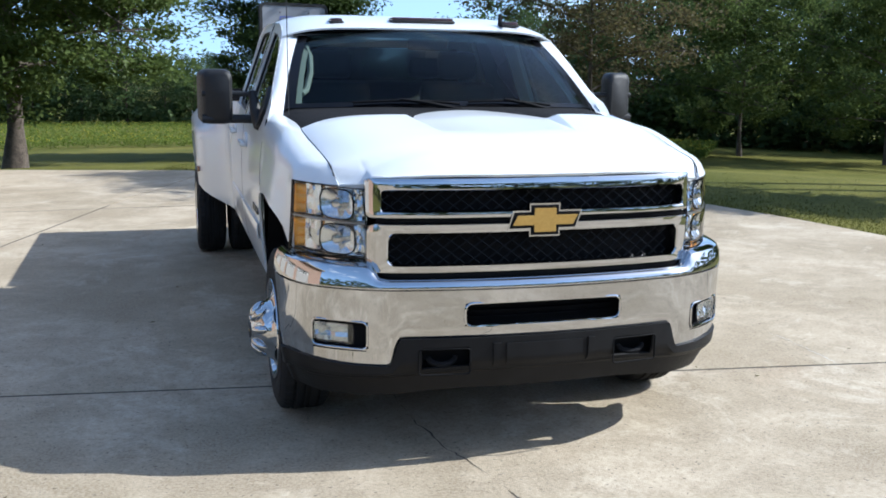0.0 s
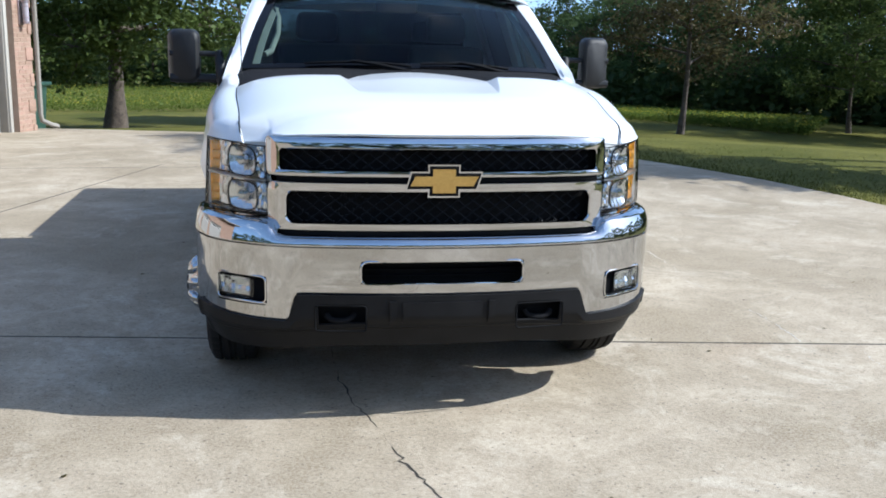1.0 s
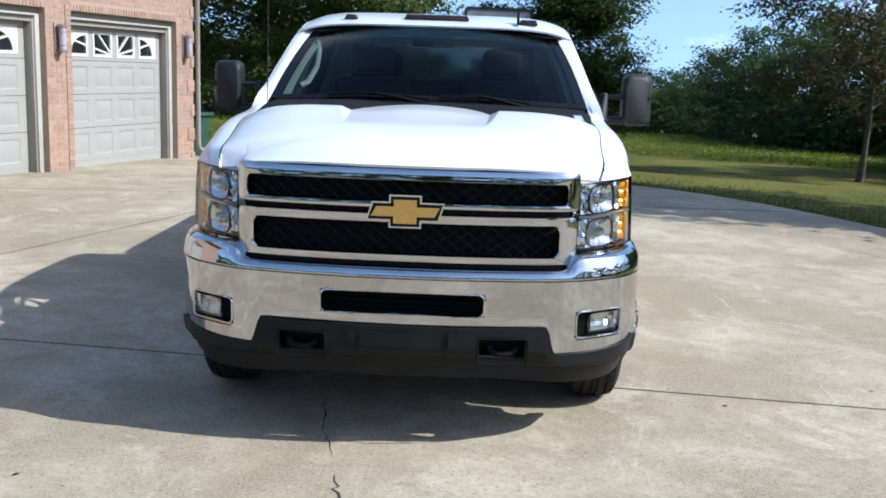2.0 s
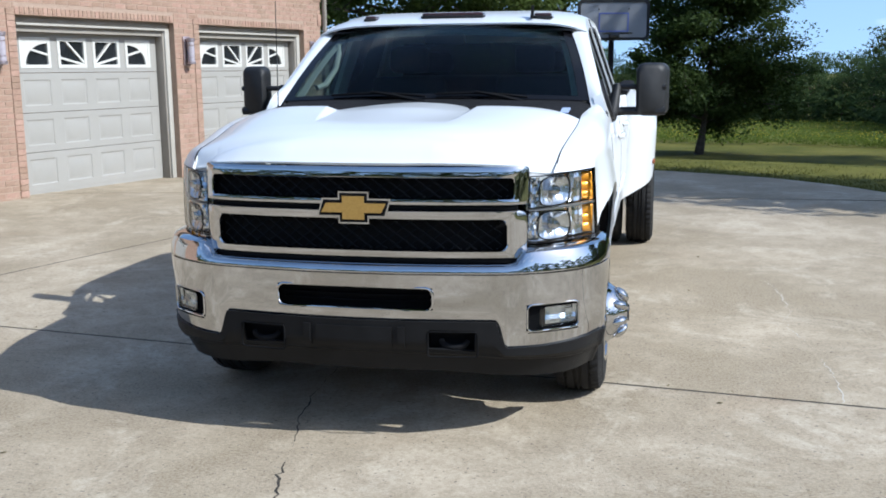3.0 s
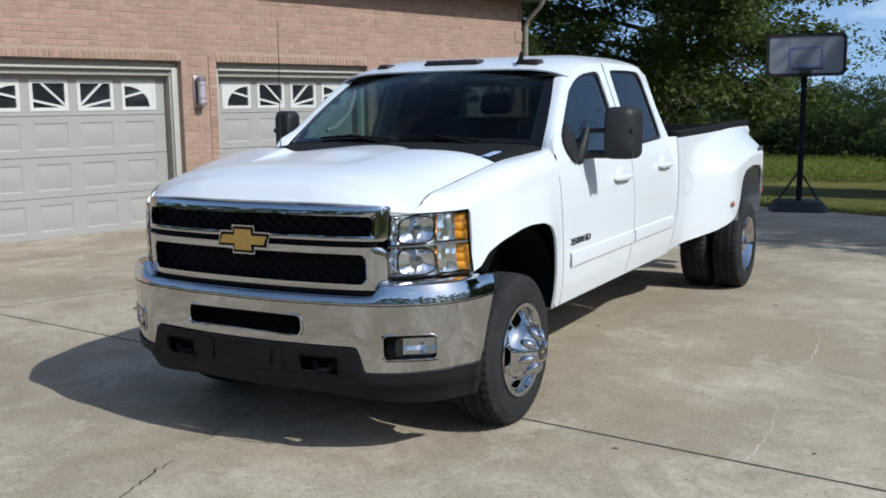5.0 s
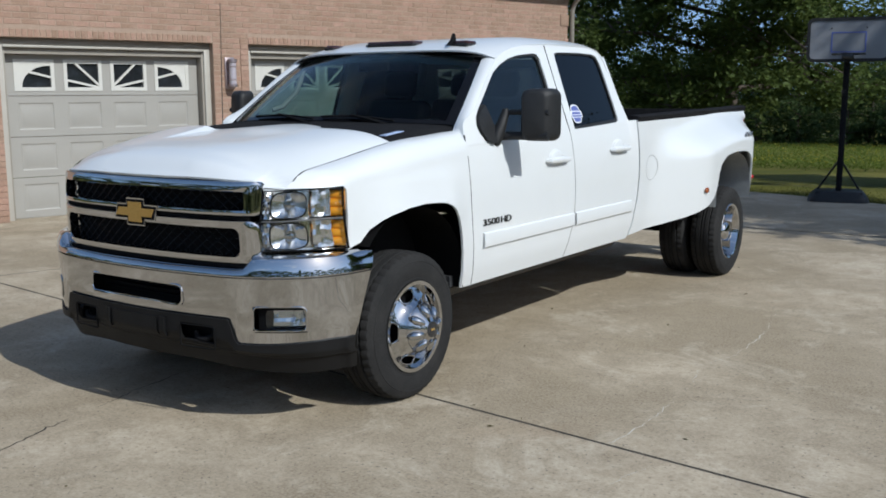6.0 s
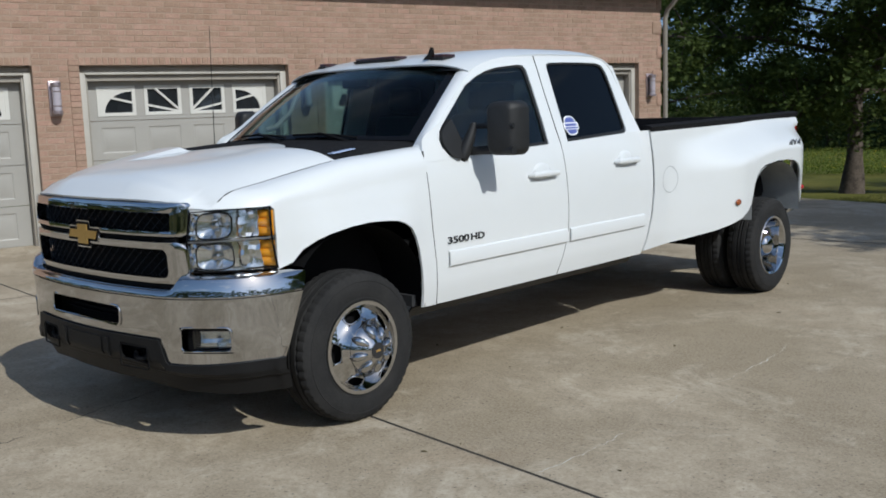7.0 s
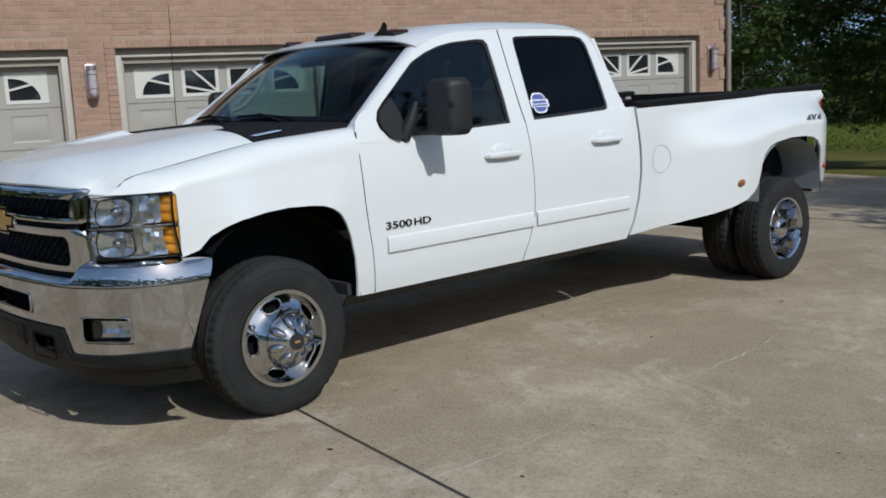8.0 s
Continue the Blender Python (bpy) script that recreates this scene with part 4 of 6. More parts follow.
def cab_side(s):
    lay = lambda y, z: (s * min(cab_x(z) - 0.012 * ((y - 1.5) / 1.1) ** 2, lerp_table(SIDE, z) + 0.0005 if z < 1.36 else 2.0), y, z)
    top = part("cab_side", plate(CAB[:-1] + [(y, SILL(y) + 0.012) for y in (2.72, 1.75, 0.527)], [WIN_F, WIN_R], lay, (-s * 0.045, 0, -0.012)), M_PAINT, truck, "white window pillars and roof rail", 30)
    for outline, m, label in ((WIN_F, M_TINT, "tinted front side window"), (WIN_R, M_PRIVACY, "dark tinted rear side window")):
        pane = part("side_window", plate(outline, [], lambda y, z: Vector(lay(y, z)) - Vector((s * 0.016, 0, 0)), (-s * 0.004, 0, 0)), m, truck, label)
        pane.visible_shadow = False
        cy, cz = sum(p[0] for p in outline) / len(outline), sum(p[1] for p in outline) / len(outline)
        inner = [(cy + (y - cy) * 0.955, cz + (z - cz) * 0.935) for y, z in outline]
        part("window_seal", plate(outline, [inner], lambda y, z: Vector(lay(y, z)) - Vector((s * 0.008, 0, 0)), (-s * 0.012, 0, 0)), M_BLACK, truck)
    def pillar(v, w):
        p = shield(s, v)
        q = Vector((s * (cab_x(p.z) - 0.012 * ((p.y - 1.5) / 1.1) ** 2), lerp_table(PILLAR, p.z) + 0.004, p.z))
        m = p + (q - p) * w
        return m + Vector((s * 0.010, -0.010, 0.004)) * math.sin(math.pi * w)

    inside = lambda p: Vector((0.0, 1.6, 1.2))
    part("a_pillar", sheet(pillar, steps(-0.16, 1, 16), steps(0.08, 1, 8), 0.01, core=inside), M_PAINT, truck, "white windshield pillar", 60)
    part("windshield_edge", sheet(pillar, steps(-0.10, 1, 15), steps(0, 0.08, 3), 0.01, core=inside), M_EDGE, truck, "black edge of the windshield", 60)
    # shut line between the doors above the sill, its shade a near-black tube
    bm = bmesh.new()
    line = [(1.752, 1.305), (1.738, 1.42), (1.733, 1.60), (1.733, 1.74), (1.733, 1.852)]
    tube(bm, [Vector(lay(y, z)) + Vector((s * 0.0005, 0, 0)) for y, z in line], 0.003, 6)
    part("shut_line_shade", bm, M_VOID, truck)
    # door gaps likewise: near-black tubes carry their shade
    for seam, z1 in ((A_LINE, 1.33), (B_LINE, 1.30)):
        bm = bmesh.new()
        tube(bm, [(s * (side_x(lerp_table(seam, z), z) - 0.0030), lerp_table(seam, z) - 0.0005, z) for z in steps(0.50, z1, 30)], 0.0042, 6)
        part("shut_line_shade", bm, M_VOID, truck, "near-black strip for the shade in the door gap")


mirrored(cab_side)
C_LINE = [(0.49, 2.685), (0.6, 2.725), (0.75, 2.765), (0.93, 2.785), (1.1, 2.775), (1.25, 2.752), (1.40, 2.730)]


def cab_door(s, front):
    left, right = (A_LINE, B_LINE) if front else (B_LINE, C_LINE)

    def place(u, v):
        y_mid = 1.15 if front else 2.25
        hi = SILL(y_mid + (u - 0.5) * 1.1) + 0.016
        z = 0.497 + (hi - 0.497) * v
        y = (lerp_table(left, z) + 0.0024) * (1 - u) + (lerp_table(right, z) - 0.0024) * u
        return (s * side_x(y, z), y, z)

    door = part("front_door" if front else "rear_door", sheet(place, steps(0, 1, 21), [0, 0.02, *steps(0.05, 0.95, 24), 0.975, 1], 0.02, core=CORE), M_PAINT, truck, "white cab door", 50)
    # side moulding
    y0, y1 = (0.660, 1.760) if front else (1.789, 2.670)
    bm = sheet(lambda y, v: (s * (side_x(y, 0.739) + 0.015 - 0.013 * abs(v) ** 9), y, 0.739 + 0.044 * v), [y0, y0 + 0.006, *steps(y0 + 0.02, y1 - 0.02, 10), y1 - 0.006, y1], [-1, -0.97, -0.85, -0.5, 0, 0.5, 0.85, 0.97, 1], 0.006, core=CORE)
    part("side_moulding", bm, M_PAINT, door, "white body-side moulding", 30)
    # handle with its finger cup
    hy, hz = (1.522, 1.140) if front else (2.450, 1.163)
    x = side_x(hy, hz)
    bm = bmesh.new()
    tube(bm, [(s * (x + 0.004), hy - 0.135, hz - 0.004), (s * (x + 0.034), hy - 0.12, hz), (s * (x + 0.042), hy, hz + 0.002), (s * (x + 0.034), hy + 0.125, hz), (s * (x + 0.004), hy + 0.14, hz - 0.004)], [0.010, 0.017, 0.019, 0.017, 0.010], 10)
    for v in bm.verts:
        v.co.x = s * (x + (abs(v.co.x) - x) * 0.8)
    part("handle", bm, M_PAINT, door, "white door handle")
    bm = bmesh.new()
    bmesh.ops.create_uvsphere(bm, u_segments=20, v_segments=10, radius=1.0)
    for v in bm.verts:
        v.co = Vector((s * (x + 0.001) + v.co.x * 0.010, hy + v.co.y * 0.075, hz + 0.016 + v.co.z * 0.048))
    part("handle_cup", bm, M_PAINT, door)
    arc = [(s * (side_x(hy + 0.082 * math.cos(a), hz + 0.012 + 0.05 * math.sin(a)) + 0.001), hy + 0.082 * math.cos(a), hz + 0.012 + 0.05 * math.sin(a)) for a in steps(0, math.pi, 17)]
    part("cup_rim", tube(bmesh.new(), arc, 0.0045, 6), M_PAINT, door)
    return door


for s in (1, -1):
    for front in (True, False):
        cab_door(s, front)
    bm = sheet(lambda y, v: (s * (side_x(y, 0.48) - 0.06 - 0.05 * v), y, 0.49 - 0.06 * v), steps(0.46, 2.70, 12), steps(0, 1, 4), 0.01)
    part("rocker_panel", bm, M_BLACK, truck)
    # near-black block: shade put into the hollow behind the doors
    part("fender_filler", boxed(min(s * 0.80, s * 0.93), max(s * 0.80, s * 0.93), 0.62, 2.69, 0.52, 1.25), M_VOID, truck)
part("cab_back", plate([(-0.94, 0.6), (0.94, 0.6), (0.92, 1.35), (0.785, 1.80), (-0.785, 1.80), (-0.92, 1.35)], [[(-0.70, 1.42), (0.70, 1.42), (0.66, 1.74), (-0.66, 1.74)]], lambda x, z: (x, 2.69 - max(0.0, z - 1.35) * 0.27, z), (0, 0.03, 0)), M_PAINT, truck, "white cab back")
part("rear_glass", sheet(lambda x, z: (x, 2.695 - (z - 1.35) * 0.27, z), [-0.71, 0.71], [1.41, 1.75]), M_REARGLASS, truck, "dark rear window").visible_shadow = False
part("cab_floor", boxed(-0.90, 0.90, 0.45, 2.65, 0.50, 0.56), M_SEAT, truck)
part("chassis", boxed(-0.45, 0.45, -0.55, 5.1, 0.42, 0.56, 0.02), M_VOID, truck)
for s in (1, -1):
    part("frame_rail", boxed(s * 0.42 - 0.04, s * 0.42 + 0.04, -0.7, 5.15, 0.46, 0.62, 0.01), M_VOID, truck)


# bed
def bed_side(s):
    ys = sorted({*[p[0] for p in REAR], *steps(2.747, 5.19, 52)})
    ys = [y for y in ys if 2.747 <= y <= 5.19]

    def place(y, v):
        lo = lerp_table(REAR, y)
        hi = 1.352 + 0.016 * (y - 2.75)
        z = lo + (hi - lo) * v
        front = C_LINE
        yy = y
        if y < 3.0:
            yy = lerp_table(front, z) + 0.020 + (y - 2.747) * (3.0 - lerp_table(front, z) - 0.020) / 0.253
        if y > 5.0:
            yy = y - 0.10 * smooth(5.0, 5.19, y) * smooth(1.0, 0.7, z)
        x = side_x(y, z)
        x -= 0.12 * smooth(4.95, 5.19, y) ** 2 * smooth(1.34, 1.2, z)
        return (s * x, yy, z)

    bed = part("bed_side", sheet(place, ys, steps(0, 1, 40), 0.014, core=CORE), M_PAINT, truck, "white bed side with a flared dual-wheel fender", 60)
    part("bed_rail", sheet(lambda y, v: (s * (1.003 - 0.13 * v), y, 1.352 + 0.016 * (y - 2.75) + 0.034 - 0.014 * abs(2 * v - 1) ** 3), steps(2.76, 5.2, 14), steps(0, 1, 7), 0.04), M_LINER, truck, "black plastic bed rail cap", 50)
    # fuel door: a grey ring on the paint stands for its gap's shade
    x = lambda y, z: side_x(y, z)
    bm = sheet(lambda a, r: (s * (x(3.0 + 0.092 * r * math.cos(a), 0.995 + 0.094 * r * math.sin(a)) + 0.0022), 3.0 + 0.092 * r * math.cos(a), 0.995 + 0.094 * r * math.sin(a)), steps(0, 2 * math.pi, 33), [0.96, 1.0])
    part("fuel_door_gap_shade", bm, M_WELL, bed, "round fuel door outline")
    # marker lamps
    for y, z, m, r in ((3.665, 0.778, M_MARKER, 0.034), (4.83, 0.80, M_REDLAMP, 0.026)):
        bm = bmesh.new()
        bmesh.ops.create_uvsphere(bm, u_segments=16, v_segments=8, radius=1.0)
        xm = x(y, z)
        for v in bm.verts:
            v.co = Vector((s * (xm + 0.004) + v.co.x * 0.014, y + v.co.y * r * 1.15, z + v.co.z * r * 0.72))
        part("marker_lamp", bm, m, bed, "oval marker lamp")
    # rear wheel house
    bm = sheet(lambda a, w: (s * (0.60 + 0.60 * w), 4.33 + 0.44 * math.cos(a), 0.62 + 0.42 * max(0.0, math.sin(a)) ** 0.6), steps(0.0, math.pi, 22), steps(0, 1, 3))
    part("rear_wheel_liner", bm, M_WELL, truck, "grey wheel house", 60)
    part("rear_inner_well", boxed(s * 0.60 - 0.005, s * 0.60 + 0.005, 3.85, 4.8, 0.55, 1.02), M_WELL, truck)
    part("rear_apron", boxed(min(s * 0.62, s * 1.02), max(s * 0.62, s * 1.02), 4.80, 4.82, 0.70, 1.02), M_WELL, truck)
    # tail lamp
    bm = sheet(lambda u, z: (s * (0.88 + 0.125 * math.sin(u)), 5.165 + 0.075 * math.cos(u), z), steps(0, math.pi / 2, 8), steps(1.0, 1.335, 6), 0.01)
    for v in bm.verts:
        v.co.x -= s * 0.006
    part("tail_lamp", bm, M_REDLAMP, truck, "red tail lamp", 50)
    part("bed_inner", boxed(min(s * 0.86, s * 0.89), max(s * 0.86, s * 0.89), 2.76, 5.15, 0.75, 1.352), M_LINER, truck)
    return bed


mirrored(bed_side)
part("bed_floor", boxed(-0.88, 0.88, 2.76, 5.15, 0.72, 0.76), M_LINER, truck, "black bed liner")
part("bed_front", boxed(-0.96, 0.96, 2.755, 2.785, 0.72, 1.35, 0.008), M_LINER, truck)
part("tailgate", boxed(-0.88, 0.88, 5.14, 5.20, 0.74, 1.385, 0.015), M_PAINT, truck, "white tailgate")
part("tailgate_liner", boxed(-0.86, 0.86, 5.115, 5.137, 0.76, 1.392, 0.004), M_LINER, truck, "black liner of the tailgate")
part("rear_bumper", boxed(-0.95, 0.95, 5.14, 5.30, 0.54, 0.72, 0.03), M_CHROME, truck, "chrome rear step bumper")


# ---- front end ----
def nose_y(x, z=0.6):
    """Plan curve of the bumper's face."""
    return float(np.interp(abs(x), [0, 0.2, 0.334, 0.45, 0.587, 0.65, 0.709, 0.76, 0.80, 0.86, 0.908, 0.95, 0.985, 1.005, 1.014, 1.018],
                           [-0.958, -0.952, -0.938, -0.925, -0.901, -0.884, -0.860, -0.835, -0.810, -0.767, -0.722, -0.665, -0.590, -0.510, -0.430, -0.350]))


PLAN = [(x, nose_y(x)) for x in (0, 0.1, 0.2, 0.3, 0.332, 0.4, 0.5, 0.565, 0.588, 0.60, 0.612, 0.625, 0.64, 0.67, 0.69, 0.709, 0.74, 0.78, 0.82, 0.86, 0.907, 0.93, 0.95, 0.97, 0.985, 0.996, 1.005, 1.011, 1.015, 1.018)]
PLAN = [(-x, y) for x, y in reversed(PLAN[1:])] + PLAN


def plan_normal(i):
    a, b = PLAN[max(0, i - 1)], PLAN[min(len(PLAN) - 1, i + 1)]
    d = Vector((b[0] - a[0], b[1] - a[1], 0)).normalized()
    return Vector((d.y, -d.x, 0))


def bumper():
    # rows as (height, set-back); the lower edge and the crown vary along the bumper
    def rows_at(x):
        ax = abs(x)
        lo = 0.541 - 0.112 * smooth(0.584, 0.634, ax) + 0.012 * smooth(0.75, 1.0, ax)
        crown = 0.777 + 0.059 * smooth(0.66, 0.72, ax)
        return lo, crown

    bm = bmesh.new()
    grid = []
    for i, (x, y) in enumerate(PLAN):
        n = plan_normal(i)
        lo, crown = rows_at(x)
        ax = abs(x)
        prof = [(lo - 0.012, 0.034), (lo, 0.018), (lo + (0.588 - lo) * 0.3, 0.013), (0.588 if ax < 0.6 else min(0.588, max(lo + 0.05, 0.497)), 0.010), (0.607 if ax > 0.6 else 0.61, 0.008), (0.682, 0.004), (0.735, 0.002), (0.738, 0.016), (0.743, 0.016), (0.746, -0.002), (0.757, -0.001), (0.757 + (crown - 0.757) * 0.5, 0.006), (0.757 + (crown - 0.757) * 0.85, 0.019), (crown, 0.038), (crown + 0.004, 0.075), (crown - 0.004, 0.17)]
        back = smooth(-0.60, -0.35, y)
        grid.append([bm.verts.new((x - n.x * d, y - n.y * d - 0.14 * back * min(1.0, max(0.0, (0.82 - z) / 0.38)), z)) for z, d in prof])
    kept = []
    for i in range(len(grid) - 1):
        xm = abs((PLAN[i][0] + PLAN[i + 1][0]) / 2)
        for j in range(len(grid[0]) - 1):
            if xm < 0.331 and j in (3, 4):
                continue
            if 0.71 < xm < 0.906 and j == 3:
                continue
            kept.append(bm.faces.new((grid[i][j], grid[i + 1][j], grid[i + 1][j + 1], grid[i][j + 1])))
    bmesh.ops.recalc_face_normals(bm, faces=kept)
    bmesh.ops.solidify(bm, geom=kept, thickness=0.006)
    return part("front_bumper", bm, M_CHROME, truck, "polished chrome front bumper", 32)


front_bumper = bumper()


# added near-black block behind the bumper, there to stop light leaking through
block_plan = [(x * 0.93, nose_y(x) + 0.125) for x in steps(-0.96, 0.96, 25)]
part("bumper_light_block", plate(block_plan + [(0.86, -0.40), (-0.86, -0.40)], [], lambda x, y: (x, y, 0.36), (0, 0, 0.42)), M_VOID, front_bumper, "added near-black block that keeps light out behind the bumper")


def ring_bar(pts, r, n=8):
    bm = bmesh.new()
    tube(bm, [*pts, pts[0]], r, n, False)
    return bm


# slot in the bumper: near-black pocket sheet for its shade, rounded chrome lip
part("slot_pocket", sheet(lambda x, z: (x, nose_y(x) + 0.10, z), steps(-0.35, 0.35, 9), steps(0.57, 0.70, 3), 0.01), M_VOID, front_bumper, "intake slot, its shade a near-black sheet")
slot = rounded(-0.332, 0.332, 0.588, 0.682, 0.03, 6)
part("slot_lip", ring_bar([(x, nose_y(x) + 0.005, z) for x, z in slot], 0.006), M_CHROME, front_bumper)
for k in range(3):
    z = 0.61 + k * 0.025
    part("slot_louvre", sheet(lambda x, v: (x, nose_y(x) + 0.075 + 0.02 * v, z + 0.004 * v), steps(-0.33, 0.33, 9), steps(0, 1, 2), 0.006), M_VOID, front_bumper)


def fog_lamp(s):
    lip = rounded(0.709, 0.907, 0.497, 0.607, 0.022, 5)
    # the pocket's shade is a near-black sheet behind the lamp
    part("fog_pocket", sheet(lambda x, z: (s * x, nose_y(x) + 0.055, z), steps(0.70, 0.915, 7), steps(0.487, 0.615, 3), 0.006), M_VOID, front_bumper, "fog lamp pocket, its shade a near-black sheet")
    part("fog_lip", ring_bar([(s * x, nose_y(x) + 0.008, z) for x, z in lip], 0.0042), M_CHROME, front_bumper)
    for z in (0.491, 0.612):
        part("fog_ledge", sheet(lambda x, v: (s * x, nose_y(x) + 0.012 + 0.045 * v, z), steps(0.712, 0.904, 7), [0, 1], 0.004), M_VOID, front_bumper)
    body = rounded(0.757, 0.897, 0.510, 0.594, 0.016, 4)
    lamp = part("fog_lamp", plate(body, [], lambda x, z: (s * x, nose_y(x) + 0.012, z), (0, 0.006, 0)), M_LENS, front_bumper, "clear rectangular fog lamp")
    rnd = random.Random(5)
    part("fog_reflector", sheet(lambda x, z: (s * x, nose_y(x) + 0.024 + 0.022 * (1 - ((x - 0.833) / 0.08) ** 2) * (1 - ((z - 0.552) / 0.05) ** 2) + rnd.uniform(-0.007, 0.007), z), steps(0.775, 0.895, 9), steps(0.516, 0.588, 5), 0.002), M_SILVER, front_bumper, angle=12)


mirrored(fog_lamp)


# lower black valance and air dam
def dam(x, v):
    lo = 0.315 - 0.045 * smooth(0.3, 0.95, abs(x)) * 0.9
    y = nose_y(x)
    y -= 0.15 * smooth(-0.60, -0.35, y)
    if v < 0.3:
        t = v / 0.3
        return (x * (0.94 + 0.03 * t), y + 0.075 - 0.035 * t, lo + 0.085 * t)
    hi = 0.542 - 0.112 * smooth(0.584, 0.634, abs(x)) + 0.012 * smooth(0.75, 1.0, abs(x))
    t = (v - 0.3) / 0.7
    base = lo + 0.090
    return (x * (0.982 + 0.012 * t), y + 0.028 - 0.023 * smooth(0.0, 0.35, t), base + (hi - base) * t)


dam_x = sorted({*[p[0] for p in PLAN], 0.315, -0.315, 0.508, -0.508, 0.165, -0.165})
dam_v = [0, 0.1, 0.2, 0.28, 0.3, 0.34, 0.38, 0.46, 0.54, 0.62, 0.72, 0.816, 0.93, 1.0]
bm = sheet(dam, dam_x, dam_v, 0.01, keep=lambda x, v: not (0.315 < abs(x) < 0.508 and 0.38 < v < 0.816))
valance = part("valance", bm, M_DAM, truck, "dark grey plastic lower valance", 25)
for s in (1, -1):
    # near-black sheet puts shade into the hook pocket
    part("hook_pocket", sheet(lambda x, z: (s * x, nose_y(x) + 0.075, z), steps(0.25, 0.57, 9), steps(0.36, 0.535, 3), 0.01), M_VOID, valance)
    hk = bmesh.new()
    tube(hk, [(s * 0.4115 + 0.055 * math.cos(a), -0.875 + 0.02 * math.sin(a), 0.452 + 0.024 * math.sin(a)) for a in steps(math.pi * 1.0, math.pi * 2.0, 9)], 0.012, 8)
    part("tow_hook", hk, M_LINER, valance, "black tow hook")
    frame_pts = rounded(0.310, 0.513, 0.393, 0.498, 0.012, 4)
    part("hook_bezel", ring_bar([(s * x, nose_y(x) + 0.006, z) for x, z in frame_pts], 0.004, 6), M_VOID, valance)
    part("dam_fin", sheet(lambda x, v: Vector(dam(x, v)) + Vector((0, -0.010, 0)), [s * 0.19, s * 0.198, s * 0.212, s * 0.22], steps(0.38, 0.88, 8), 0.02), M_DAM, valance)
part("plate_panel", sheet(lambda x, v: Vector(dam(x, v)) + Vector((0, -0.006, 0)), steps(-0.165, 0.165, 5), steps(0.40, 0.86, 8), 0.012), M_DAM, valance, "blank plate mounting panel")


# grille
def grille_y(x):
    return float(np.interp(abs(x), [0, 0.2, 0.4, 0.55, 0.627, 0.66, 0.69, 0.71], [-0.890, -0.886, -0.870, -0.847, -0.827, -0.814, -0.785, -0.755]))


def grille_bar(name, x0, x1, z0, z1, out, material, depth=0.05, parent=None, n=25):
    """A bar that follows the plan of the nose, with rounded front edges."""
    h = z1 - z0
    prof = [(0.0, z0), (out, z0), (out + 0.010, z0 + h * 0.18), (out + 0.014, z0 + h * 0.5), (out + 0.010, z1 - h * 0.18), (out, z1), (0.0, z1), (-depth, z1), (-depth, z0)]
    bm = bmesh.new()
    rings = [[bm.verts.new((x, grille_y(x) - o, z)) for o, z in prof] for x in steps(x0, x1, n)]
    for a, b in zip(rings, rings[1:]):
        for k in range(len(prof)):
            bm.faces.new((a[k], a[(k + 1) % len(prof)], b[(k + 1) % len(prof)], b[k]))
    bm.faces.new(rings[0])
    bm.faces.new(rings[-1])
    return part(name, bm, material, parent or truck, angle=28)


def frame_ring(ox, z0, z1, ix, y0, y1, radius, tilt, out):
    """One rounded chrome frame of the grille; its face leans by tilt (positive: up)."""
    outer, inner = rounded(-ox, ox, z0, z1, radius + 0.008, 6), rounded(-ix, ix, y0, y1, radius, 6)
    bm = bmesh.new()
    mid = (z0 + z1) / 2
    loops = []
    for k, o in ((0.0, -0.012), (0.0, out * 0.75), (0.08, out), (0.5, out + 0.001), (0.92, out), (1.0, out * 0.7), (1.0, -0.04)):
        ring = []
        for (xa, za), (xb, zb) in zip(outer, inner):
            x, z = xa + (xb - xa) * k, za + (zb - za) * k
            ring.append((x, z, o))
        dense = []
        for p, q in zip(ring, ring[1:] + ring[:1]):
            m = 24 if abs(p[0] - q[0]) > 0.2 else 6 if abs(p[1] - q[1]) > 0.05 else 1
            dense += [tuple(p[i] + (q[i] - p[i]) * j / m for i in range(3)) for j in range(m)]
        loops.append([bm.verts.new((x, grille_y(x) - o + tilt * (z - mid) + (0.05 * max(0.0, z - 1.13) if tilt > 0 else 0.0), z)) for x, z, o in dense])
    for a, b in zip(loops, loops[1:]):
        for i in range(len(a)):
            bm.faces.new((a[i], a[(i + 1) % len(a)], b[(i + 1) % len(a)], b[i]))
    return bm


grille = part("grille", frame_ring(0.704, 1.014, 1.168, 0.648, 1.039, 1.122, 0.012, 0.05, 0.014), M_CHROME, truck, "chrome grille with two openings", 40)
part("lower_frame", frame_ring(0.702, 0.796, 0.991, 0.623, 0.826, 0.954, 0.032, -0.04, 0.016), M_CHROME, grille, "broad chrome lower frame", 40)
# near-black bars and sheet: shade of the grille's gaps put into colour
grille_bar("grille_slit_shade", -0.66, 0.66, 0.989, 1.016, -0.012, M_VOID, 0.02, parent=grille)
grille_bar("grille_foot_shade", -0.70, 0.70, 0.758, 0.800, -0.012, M_VOID, 0.02, parent=grille)
part("grille_back_shade", sheet(lambda x, z: (x, grille_y(x) + 0.06, z), steps(-0.66, 0.66, 13), steps(0.79, 1.155, 3), 0.005), M_VOID, grille, "near-black sheet for the shade behind the grille")


